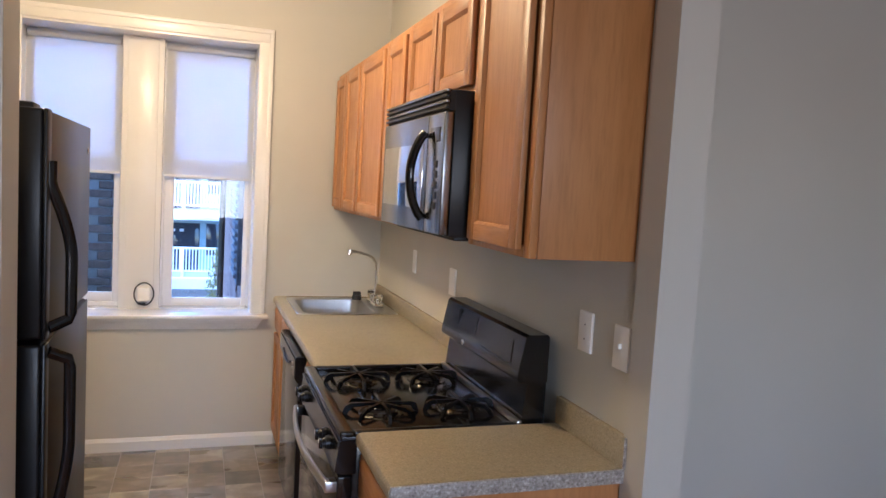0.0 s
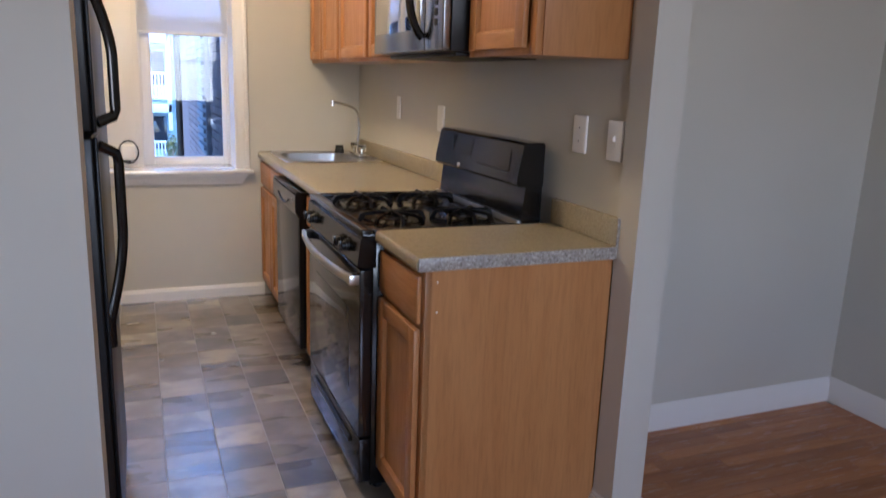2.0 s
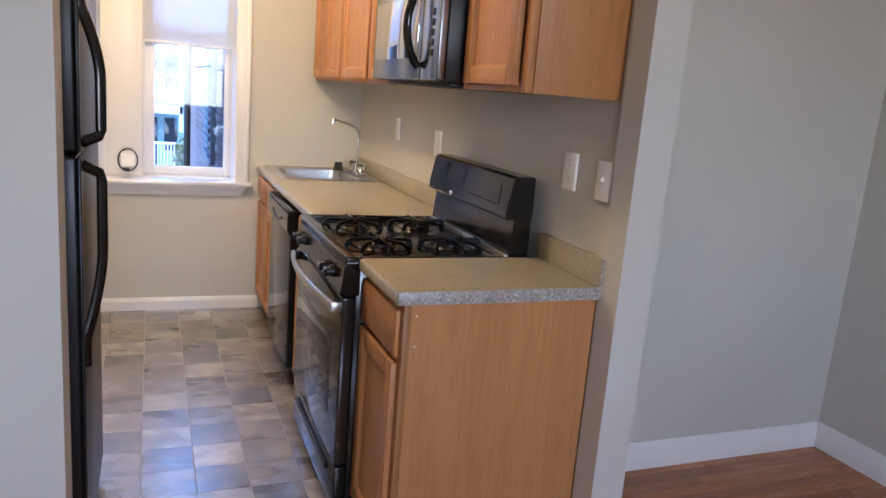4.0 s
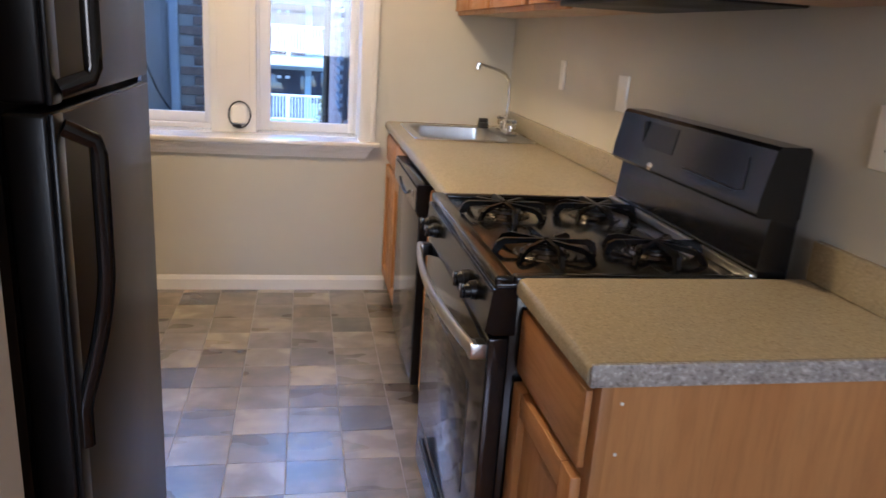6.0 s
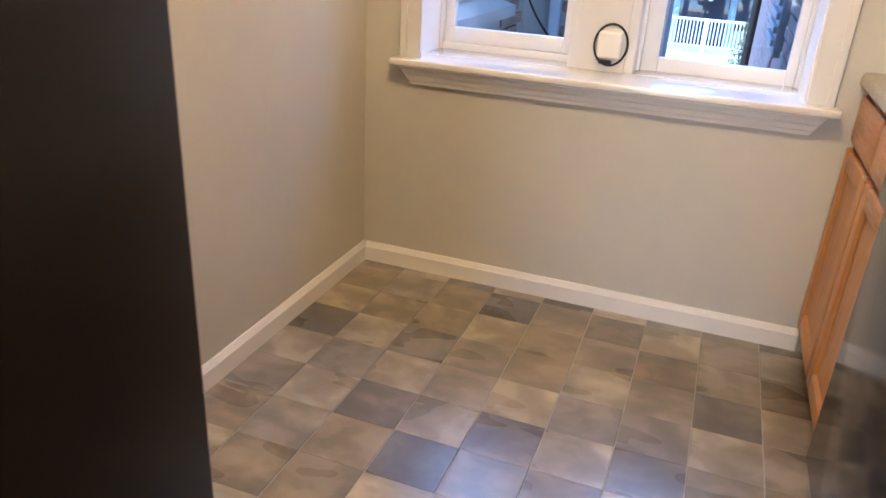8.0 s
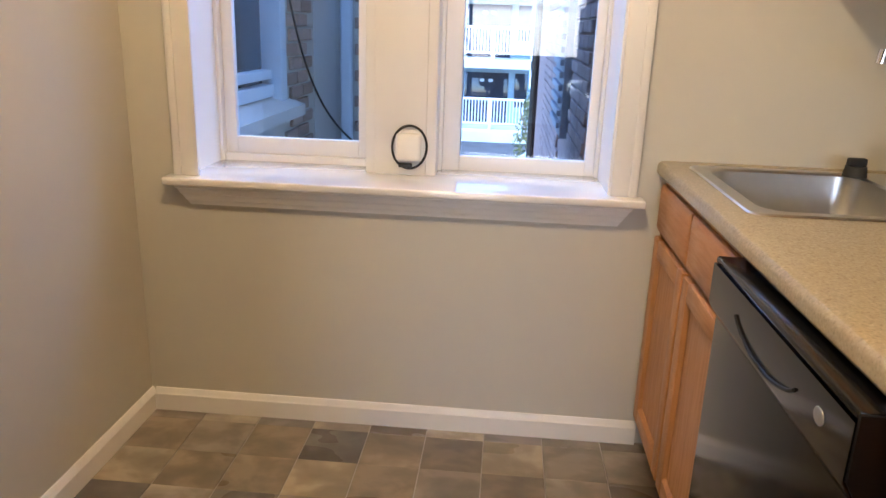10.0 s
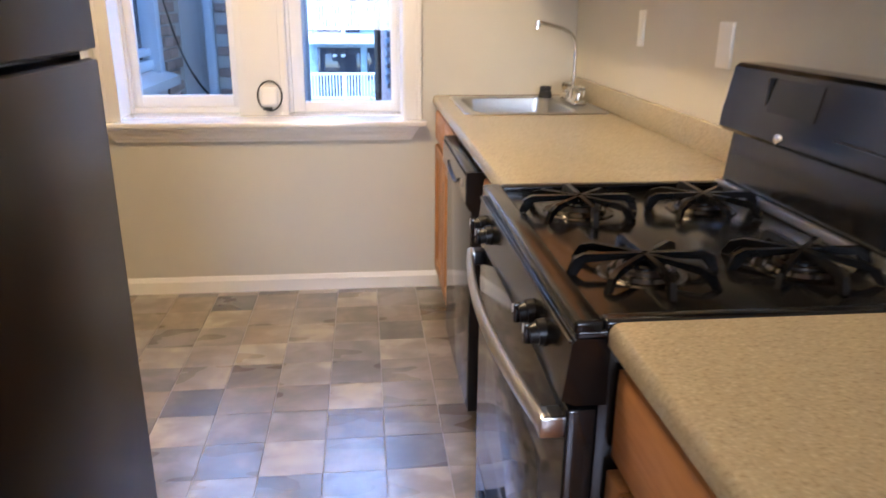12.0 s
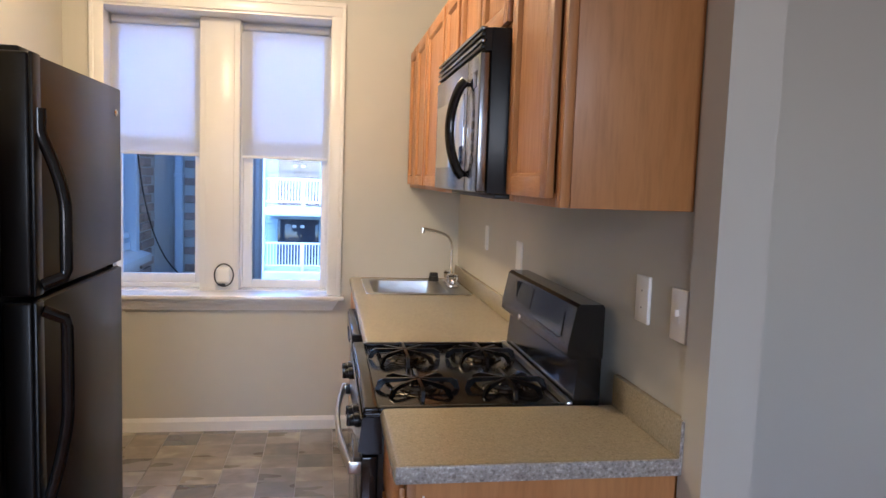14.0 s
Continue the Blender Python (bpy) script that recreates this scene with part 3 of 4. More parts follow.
def wall_cabinet(y0, y1, z0, doors, label, end_panel=False):
    z1 = 2.250
    c = thing("wall_cabinet", (1.05, (y0 + y1) / 2, z0), label, "cabinet", "wall cabinets over the counter")
    part("body", box(B(), UX + 0.02, XR - 0.002, y0 + 0.001, y1 - 0.001, z0 + 0.012, z1), MAPLE_V, c)
    part("underside", box(B(), UX + 0.02, XR - 0.002, y0 + 0.001, y1 - 0.001, z0 + 0.006, z0 + 0.0115), MAPLE_IN, c)
    bm = B()
    for a, b, e, g in ((y0, y0 + 0.036, z0, z1), (y1 - 0.036, y1, z0, z1), (y0 + 0.036, y1 - 0.036, z0, z0 + 0.03), (y0 + 0.036, y1 - 0.036, z1 - 0.045, z1)):
        box(bm, UX, UX + 0.02, a + 0.0005, b - 0.0005, e, g, 0.0008)
    part("face_frame", bm, MAPLE_V, c)
    if end_panel:
        part("end_panel", box(B(), UX + 0.0205, XR - 0.001, y0 - 0.006, y0 + 0.0005, z0, z1, 0.001), MAPLE_V, c)
    for a, b in doors:
        panel_door("door", c, UX - 0.0195, a, b, z0 + 0.018, z1 - 0.030, 0.05)
    return c


wall_cabinet(1.880, 2.318, 1.453, [(1.925, 2.285)], "honey maple wall cabinet with finished end panel", True)
wall_cabinet(2.318, 3.085, 1.915, [(2.345, 2.690), (2.708, 3.062)], "short two-door maple cabinet over the microwave")
wall_cabinet(3.085, 3.440, 1.453, [(3.108, 3.420)], "narrow honey maple wall cabinet beside the microwave")
wall_cabinet(3.440, 3.985, 1.453, [(3.458, 3.965)], "wide single-door honey maple wall cabinet")
wall_cabinet(3.985, YW - 0.002, 1.453, [(4.003, 4.362), (4.378, 4.668)], "two-door honey maple wall cabinet in the corner")

CX = 0.549                    # counter's front edge
SINK = (0.612, 1.165, 4.065, 4.625)


def slab(bm, x0, x1, y0, y1):
    """Rounded-front laminate slab, 38 mm."""
    z0, z1 = 0.876, 0.914
    prof = [(x1, z0), (x1, z1), (x0 + 0.016, z1), (x0 + 0.007, z1 - 0.0025), (x0 + 0.002, z1 - 0.008), (x0, z1 - 0.016), (x0, z0 + 0.006), (x0 + 0.004, z0)]
    prism(bm, prof, "y", y0, y1)


def counters():
    c = thing("countertop", (0.87, 2.02, 0.876), "speckled granite-look laminate counter with backsplash, open end", "countertop")
    bm = B()
    slab(bm, CX, XR - 0.001, 1.836, 2.214)
    part("slab", bm, LAM, c)
    part("end_cap", box(B(), CX + 0.003, XR - 0.001, 1.828, 1.8355, 0.8765, 0.9135, 0.002), LAM_EDGE, c, "grey and white speckled edge strip")
    part("end_cap", box(B(), XR - 0.0205, XR - 0.0015, 1.8255, 1.8288, 0.9145, 0.9995, 0.001), LAM_EDGE, c)
    part("backsplash", box(B(), XR - 0.021, XR - 0.001, 1.829, 2.214, 0.9145, 1.000, 0.004), LAM, c)
    c = thing("countertop", (0.87, 3.85, 0.876), "long speckled granite-look laminate counter round the sink", "countertop")
    bm = B()
    slab(bm, CX, SINK[0] + 0.012, 2.984, YW - 0.001)
    z0, z1 = 0.876, 0.914
    box(bm, SINK[0] + 0.012, XR - 0.001, 2.984, SINK[2] + 0.012, z0, z1)
    box(bm, SINK[0] + 0.012, XR - 0.001, SINK[3] - 0.012, YW - 0.001, z0, z1)
    box(bm, SINK[1] - 0.012, XR - 0.001, SINK[2] + 0.012, SINK[3] - 0.012, z0, z1)
    part("slab", bm, LAM, c)
    part("backsplash", box(B(), XR - 0.021, XR - 0.001, 2.984, YW - 0.022, 0.9145, 1.000, 0.004), LAM, c)
    

counters()


def sink():
    s = thing("kitchen_sink", (0.9, 4.35, 0.915), "stainless steel single-bowl sink set in the counter", "sink")
    x0, x1, y0, y1 = SINK
    bx0, bx1, by0, by1 = x0 + 0.045, x1 - 0.120, y0 + 0.045, y1 - 0.035

    def loop(a, b, c, d, r, z, n=6):
        out = []
        for cx, cy, t0 in ((b - r, d - r, 0), (a + r, d - r, 90), (a + r, c + r, 180), (b - r, c + r, 270)):
            out += [(cx + r * math.cos(radians(t0 + 90 * k / n)), cy + r * math.sin(radians(t0 + 90 * k / n)), z) for k in range(n + 1)]
        return out

    bm = B()
    loops = [loop(x0, x1, y0, y1, 0.03, 0.9148), loop(x0 + 0.004, x1 - 0.004, y0 + 0.004, y1 - 0.004, 0.03, 0.9185),
             loop(x0 + 0.012, x1 - 0.012, y0 + 0.012, y1 - 0.012, 0.03, 0.9175), loop(bx0 - 0.006, bx1 + 0.006, by0 - 0.006, by1 + 0.006, 0.06, 0.9165),
             loop(bx0, bx1, by0, by1, 0.06, 0.911), loop(bx0 + 0.006, bx1 - 0.006, by0 + 0.006, by1 - 0.006, 0.058, 0.80),
             loop(bx0 + 0.03, bx1 - 0.03, by0 + 0.03, by1 - 0.03, 0.05, 0.752), loop(bx0 + 0.16, bx1 - 0.16, by0 + 0.19, by1 - 0.19, 0.03, 0.748)]
    rings = [[bm.verts.new(p) for p in l] for l in loops]
    for a, b in zip(rings, rings[1:]):
        for k in range(len(a)):
            bm.faces.new((a[k], a[(k + 1) % len(a)], b[(k + 1) % len(a)], b[k]))
    bm.faces.new(rings[-1])
    part("basin", bm, STEEL, s)
    cx, cy = (bx0 + bx1) / 2, (by0 + by1) / 2
    part("drain", cyl(B(), (cx, cy, 0.7485), (cx, cy, 0.752), 0.045, 0.04), CHROME, s)


sink()


def faucet():
    bx, by, z = 1.095, 4.36, 0.9185
    f = thing("faucet", (bx, by, z), "chrome kitchen faucet with clear knobs and swivel spout", "faucet")
    part("deck_plate", box(B(), bx - 0.028, bx + 0.028, by - 0.11, by + 0.11, z, z + 0.022, 0.009, 3), CHROME, f)
    pts = [(bx, by, z + 0.02), (bx, by, z + 0.21), (bx - 0.005, by - 0.003, z + 0.245), (bx - 0.025, by - 0.009, z + 0.275), (bx - 0.055, by - 0.016, z + 0.292),
           (bx - 0.09, by - 0.025, z + 0.302), (bx - 0.165, by - 0.045, z + 0.318)]
    part("spout", tube(B(), pts, 0.0075, 12), CHROME, f)
    part("nozzle", cyl(B(), (pts[-1][0] - 0.004, pts[-1][1], pts[-1][2] + 0.006), (pts[-1][0] - 0.008, pts[-1][1] - 0.001, pts[-1][2] - 0.024), 0.012), CHROME, f)
    part("collar", cyl(B(), (bx, by, z + 0.02), (bx, by, z + 0.06), 0.018, 0.013), CHROME, f)
    for s in (-1, 1):
        k = part("knob", ball(cyl(B(), (bx, by + s * 0.082, z + 0.035), (bx, by + s * 0.082, z + 0.068), 0.022, 0.027, 12), (bx, by + s * 0.082, z + 0.068), 0.026, 12, (1, 1, 0.4)), ACRYLIC, f, "clear acrylic knob")
        part("stem", cyl(B(), (bx, by + s * 0.082, z + 0.02), (bx, by + s * 0.082, z + 0.05), 0.010), CHROME, k)
    st = thing("sink_stopper", (1.03, 4.555, 0.917), "black rubber sink stopper on the sink's rim", "stopper")
    part("cup", cyl(B(), (1.03, 4.565, 0.917), (1.03, 4.565, 0.945), 0.030, 0.026), RUBBER, st)
    part("grip", box(B(), 1.006, 1.054, 4.555, 4.575, 0.944, 0.966, 0.005), RUBBER, st)


faucet()


# ---- appliances ----
def gas_range():
    y0, y1 = 2.218, 2.980
    fx, bk = 0.515, 1.150
    r = thing("gas_range", (0.86, (y0 + y1) / 2, 0), "black gas range with four burners and steel handle", "range")
    part("body", box(B(), fx + 0.03, bk - 0.01, y0 + 0.004, y1 - 0.004, 0.03, 0.885, 0.003), BLACK, r)
    for yy in (y0 + 0.05, y1 - 0.05):
        for xx in (fx + 0.07, bk - 0.07):
            part("foot", cyl(B(), (xx, yy, 0), (xx, yy, 0.03), 0.016), BLACK_SATIN, r)
    # cooktop: shallow tray with a raised rim
    cook = part("cooktop", box(B(), fx - 0.008, bk - 0.075, y0, y1, 0.885, 0.903, 0.005, 3), BLACK, r)
    for q in ((fx - 0.010, fx + 0.030, y0, y1), (fx + 0.030, bk - 0.075, y0, y0 + 0.026), (fx + 0.030, bk - 0.075, y1 - 0.026, y1)):
        part("rim", box(B(), *q, 0.894, 0.916, 0.006, 3), BLACK, cook)
    part("rear_trim", box(B(), bk - 0.100, bk - 0.084, y0 + 0.004, y1 - 0.004, 0.903, 0.922, 0.004), STEEL, cook, "brushed steel trim bar")
    # sloping control panel
    prof = [(fx - 0.012, 0.884), (fx - 0.004, 0.892), (fx + 0.04, 0.892), (fx + 0.04, 0.792), (fx - 0.002, 0.792), (fx - 0.022, 0.800)]
    cp = part("control_panel", prism(B(), prof, "y", y0, y1), BLACK, r)
    # metal strip added as the line of light on the black panel's edge
    part("panel_edge", box(B(), fx - 0.0165, fx - 0.010, y0 + 0.002, y1 - 0.002, 0.8835, 0.8885, 0.001), ALU, cp)
    for yk in (y0 + 0.130, y0 + 0.207, y1 - 0.152, y1 - 0.075):
        c = Vector((fx - 0.017, yk, 0.842))
        k = part("knob", cyl(cyl(B(), c + Vector((0.003, 0, 0)), c + Vector((-0.010, 0, -0.001)), 0.021, 0.020), c + Vector((-0.010, 0, -0.001)), c + Vector((-0.022, 0, -0.003)), 0.017, 0.015), BLACK_SATIN, cp)
        part("grip", box(B(), c.x - 0.031, c.x - 0.018, yk - 0.005, yk + 0.005, 0.824, 0.857, 0.003), BLACK, k)
        part("pointer", box(B(), c.x - 0.0322, c.x - 0.0306, yk - 0.0012, yk + 0.0012, 0.842, 0.856), PLASTIC_W, k)
    # oven door
    d = B()
    box(d, fx - 0.012, fx + 0.03, y0 + 0.003, y1 - 0.003, 0.212, 0.784, 0.005, 3)
    door = part("oven_door", d, GLASS_BLACK, r)
    part("window", box(B(), fx - 0.0135, fx - 0.011, y0 + 0.13, y1 - 0.13, 0.345, 0.625, 0.001), material("oven window glass", (0.045, 0.045, 0.045), 0.05), door, "grey oven window")
    n = 22
    hp = []
    for k in range(n + 1):
        t = k / n
        hp.append((fx - 0.036 - 0.030 * math.sin(math.pi * t) ** 0.8, y0 + 0.014 + t * (y1 - y0 - 0.028), 0.754))
    hd = part("handle", tube(B(), hp, 0.0088, 14, 1.9), STEEL, door, "bowed brushed steel handle")
    for yy in (y0 + 0.012, y1 - 0.046):
        part("bracket", box(B(), fx - 0.034, fx - 0.010, yy, yy + 0.034, 0.736, 0.770, 0.005, 3), BLACK_SATIN, hd)
    for yy in (y0 + 0.028, y1 - 0.028):
        part("handle_mount", box(B(), fx - 0.046, fx - 0.010, yy - 0.017, yy + 0.017, 0.735, 0.769, 0.005), STEEL, door)
    # storage drawer
    dr = B()
    box(dr, fx - 0.010, fx + 0.03, y0 + 0.003, y1 - 0.003, 0.045, 0.203, 0.005, 3)
    drw = part("storage_drawer", dr, BLACK, r)
    part("finger_pull", box(B(), fx - 0.020, fx - 0.009, y0 + 0.10, y1 - 0.10, 0.150, 0.172, 0.006, 3), BLACK_SATIN, drw)
    # burners and grates
    for bx in (fx + 0.155, fx + 0.415):
        for by in (y0 + 0.200, y1 - 0.200):
            bowl = B()
            lathe(bowl, (bx, by), [(0.072, 0.9034), (0.068, 0.9054), (0.062, 0.9042), (0.056, 0.9050), (0.052, 0.9110), (0.047, 0.9125), (0.041, 0.9100)], 32)
            br = part("burner", bowl, ALU, cook, "bare aluminium burner bowl")
            part("burner_head", lathe(B(), (bx, by), [(0.041, 0.9034), (0.041, 0.9160), (0.036, 0.9180)], 28), BURNT, br)
            part("cap", lathe(B(), (bx, by), [(0.033, 0.9165), (0.033, 0.9215), (0.029, 0.9245), (0.012, 0.9258)], 28), IRON, br)
            g = B()
            h, zt, zb = 0.104, 0.9385, 0.9045
            for k in range(8):
                dx, dy = math.cos(k * math.pi / 4), math.sin(k * math.pi / 4)
                if k % 2 == 0:      # long arms from the middle of each side, bent down to a foot
                    blade(g, (bx, by), (dx, dy), [(h + 0.018, zb), (h + 0.004, zb), (h - 0.010, zt - 0.014), (0.030, zt - 0.009), (-0.002, zt - 0.006), (-0.002, zt), (h - 0.006, zt), (h + 0.010, zt - 0.008)], 0.0048)
                else:               # shorter corner arms, sloping outwards
                    blade(g, (bx, by), (dx, dy), [(h * 1.20, zb), (h * 1.06, zb), (h * 0.92, zt - 0.017), (0.030, zt - 0.010), (0.004, zt - 0.008), (0.004, zt - 0.001), (h * 0.86, zt - 0.003), (h * 1.08, zt - 0.012)], 0.0042)
            part("grate", g, IRON, r, "black cast-iron grate")
    # backguard
    bgx = bk - 0.085
    prof = [(bgx + 0.005, 0.903), (bk - 0.004, 0.903), (bk - 0.004, 1.035), (bgx + 0.018, 1.035), (bgx + 0.012, 0.98)]
    bg = part("backguard", prism(B(), prof, "y", y0 + 0.020, y1 - 0.002), BLACK, r)
    prof = [(bgx - 0.008, 1.036), (bgx - 0.018, 1.046), (bgx - 0.016, 1.075), (bgx + 0.004, 1.176), (bgx + 0.014, 1.184), (bk - 0.008, 1.184), (bk - 0.002, 1.176), (bk - 0.002, 1.036)]
    con = part("console", prism(B(), prof, "y", y0 + 0.018, y1), BLACK, bg)

    def on_face(z):
        return bgx - 0.016 + (z - 1.075) / (1.176 - 1.075) * 0.020
    bm = B()
    v = [bm.verts.new((on_face(z) - 0.0015, y, z)) for y, z in ((y1 - 0.345, 1.10), (y1 - 0.18, 1.10), (y1 - 0.18, 1.165), (y1 - 0.345, 1.165))]
    w = [bm.verts.new((on_face(z) + 0.001, y, z)) for y, z in ((y1 - 0.345, 1.10), (y1 - 0.18, 1.10), (y1 - 0.18, 1.165), (y1 - 0.345, 1.165))]
    bm.faces.new(v)
    for i in range(4):
        bm.faces.new((v[i], v[(i + 1) % 4], w[(i + 1) % 4], w[i]))
    part("display", bm, material("dark display", (0.010, 0.011, 0.014), 0.22, 0.0, 0.3), con)
    fr = B()
    tube(fr, [(on_face(z) - 0.001, y, z) for y, z in ((y0 + 0.10, 1.150), (y0 + 0.085, 1.085), (y0 + 0.11, 1.078), (y1 - 0.42, 1.082))], 0.0016, 6)
    part("console_edge", fr, BLACK_SATIN, con)
    part("display_slot", box(B(), on_face(1.13) - 0.004, on_face(1.13) + 0.006, y1 - 0.172, y1 - 0.166, 1.098, 1.166), GAP_SHADE, con)
    part("badge", ball(B(), (bgx - 0.0165, y1 - 0.245, 1.054), 0.014, 14, (0.25, 1.25, 0.8)), CHROME, con, "small oval silver badge")


gas_range()


def microwave():
    x0, y0, y1, z0, z1 = 0.797, 2.325, 3.078, 1.470, 1.912
    m = thing("microwave", (1.0, (y0 + y1) / 2, z0), "black and steel over-the-range microwave under a cabinet", "microwave")
    part("case", box(B(), x0 + 0.030, XR - 0.002, y0, y1, z0, z1, 0.004), BLACK_SATIN, m)
    part("underside", box(B(), x0 + 0.06, XR - 0.03, y0 + 0.03, y1 - 0.03, z0 - 0.014, z0 - 0.0005, 0.004), BLACK_TEX, m)
    vent = part("vent_grille", box(B(), x0 + 0.012, x0 + 0.031, y0 + 0.002, y1 - 0.002, z1 - 0.062, z1 - 0.002), GAP_SHADE, m)
    for k in range(4):
        z = z1 - 0.057 + k * 0.0165
        part("slat", box(B(), x0 + 0.001, x0 + 0.018, y0 + 0.002, y1 - 0.002, z, z + 0.009, 0.002), STEEL_MW if k % 2 else BLACK_SATIN, vent)
    ys = y0 + 0.165
    d = part("door", box(B(), x0, x0 + 0.029, ys + 0.002, y1 - 0.001, z0 + 0.004, z1 - 0.066, 0.005, 3), STEEL_MW, m, "blue-grey steel microwave door")
    part("window", box(B(), x0 - 0.002, x0 + 0.002, ys + 0.040, y1 - 0.030, z0 + 0.075, z1 - 0.155, 0.001), GLASS_MW, d, "mirrored dark glass window")
    p = part("control_panel", box(B(), x0, x0 + 0.029, y0 + 0.001, ys - 0.001, z0 + 0.004, z1 - 0.066, 0.005, 3), STEEL_MW, m)
    part("display", box(B(), x0 - 0.0015, x0 + 0.001, y0 + 0.035, ys - 0.03, z1 - 0.155, z1 - 0.11, 0.001), GLASS_BLACK, p)
    for j in range(5):
        part("button", box(B(), x0 - 0.002, x0 + 0.001, y0 + 0.05, y0 + 0.078, z0 + 0.08 + j * 0.032, z0 + 0.102 + j * 0.032, 0.001), BLACK_SATIN, p)
    pts, n = [], 18
    for k in range(n + 1):
        t = k / n
        s = math.sin(math.pi * t)
        pts.append((x0 - 0.006 - 0.036 * s ** 0.6, ys + 0.004 + 0.040 * s, z0 + 0.045 + t * 0.275))
    part("handle", tube(B(), pts, 0.0105, 10, 1.4), BLACK, d, "bowed black handle")


microwave()


def dishwasher():
    y0, y1, x0 = 3.335, 3.938, 0.532
    d = thing("dishwasher", (0.86, (y0 + y1) / 2, 0), "dark steel built-in dishwasher under the counter", "dishwasher")
    part("tub", box(B(), FX + 0.005, XR - 0.05, y0, y1, 0.06, 0.868), BLACK_SATIN, d)
    graphite = brushed("graphite steel panel", (0.060, 0.060, 0.062), 0.13, (1, 14, 1))
    part("door", box(B(), x0, FX + 0.004, y0 + 0.007, y1 - 0.003, 0.115, 0.748, 0.006, 3), graphite, d, "dark brushed steel door")
    c = B()
    prof = [(x0 - 0.004, 0.750), (x0 - 0.016, 0.772), (x0 - 0.016, 0.850), (FX + 0.004, 0.850), (FX + 0.004, 0.750)]
    prism(c, prof, "y", y0 + 0.007, y1 - 0.003)
    cp = part("control_panel", c, graphite, d)
    part("top_strip", box(B(), x0 - 0.013, FX + 0.004, y0 + 0.007, y1 - 0.003, 0.8505, 0.864, 0.004, 2), BLACK, d, "black strip along the top")
    part("edge_trim", prism(B(), [(x0 - 0.014, 0.775), (x0 + 0.002, 0.748), (x0 + 0.002, 0.115), (FX + 0.004, 0.115), (FX + 0.004, 0.862), (x0 - 0.014, 0.862)], "y", y0 + 0.001, y0 + 0.0065), BLACK_SATIN, d, "black side edge")
    lip = [(x0 - 0.0165, y0 + 0.17 + 0.27 * k / 16, 0.806 - 0.030 * math.sin(math.pi * k / 16) ** 0.7) for k in range(17)]
    part("pocket_handle", tube(B(), lip, 0.0032, 8), BLACK_SATIN, cp, "curved dark lip of the hand pocket")
    part("badge", ball(B(), (x0 - 0.0165, y0 + 0.09, 0.812), 0.013, 14, (0.2, 1.2, 0.9)), STEEL, cp, "small round silver badge")
    part("kick_plate", box(B(), FX + 0.05, FX + 0.065, y0, y1, 0.0, 0.113), BLACK_SATIN, d)


dishwasher()


def refrigerator():
    xf, y0, y1, zt, zs = -0.215, 2.062, 2.746, 1.742, 1.215
    f = thing("refrigerator", (-0.68, (y0 + y1) / 2, 0), "black top-freezer refrigerator with graphite steel doors", "refrigerator")
    part("cabinet", box(B(), -0.98, xf - 0.075, y0 + 0.006, y1 - 0.006, 0.03, zt - 0.012, 0.006, 2), BLACK_TEX, f)
    part("base_grille", box(B(), xf - 0.12, xf - 0.07, y0 + 0.02, y1 - 0.02, 0.0, 0.06, 0.004), BLACK_SATIN, f)
    part("hinge_cover", box(B(), xf - 0.10, xf - 0.03, y0 + 0.02, y0 + 0.10, zt - 0.012, zt + 0.014, 0.006), BLACK_SATIN, f)
    for nm, z0, z1 in (("freezer_door", zs + 0.006, zt), ("fridge_door", 0.068, zs - 0.006)):
        d = part(nm, box(B(), xf - 0.070, xf - 0.006, y0, y1, z0, z1, 0.008, 3), BLACK_SATIN, f, "black-edged door with steel face")
        part("face", box(B(), xf - 0.0065, xf, y0 + 0.045, y1 - 0.003, z0 + 0.003, z1 - 0.003, 0.003, 2), STEEL_DARK, d, "dark graphite brushed steel face")
        part("edge_trim", box(B(), xf - 0.0064, xf + 0.003, y0, y0 + 0.0448, z0, z1, 0.003), BLACK_SATIN, d)
        if nm == "freezer_door":
            za, zb = zs + 0.028, zt - 0.115
        else:
            za, zb = zs - 0.028, 0.655
        h = za - zb
        pts = []
        for k in range(25):
            t = k / 24
            out = min(1.0, (t / 0.05)) ** 0.6 * (1.0 if t < 0.42 else max(0.0, 1 - ((t - 0.42) / 0.44) ** 1.6))
            pts.append((xf + 0.004 + 0.042 * out, y0 + 0.030 + 0.026 * out, za - h * t))
        part("handle", tube(B(), pts, 0.0092, 10, 1.5), BLACK, d, "long bowed black handle")
    part("badge", ball(B(), (xf + 0.001, y1 - 0.055, zt - 0.075), 0.012, 14, (0.25, 1.2, 0.9)), CHROME, f, "small round silver badge")
    part("gap_hinge", box(B(), xf - 0.06, xf - 0.012, y1 - 0.05, y1 - 0.012, zs - 0.006, zs + 0.006), CHROME, f)


refrigerator()


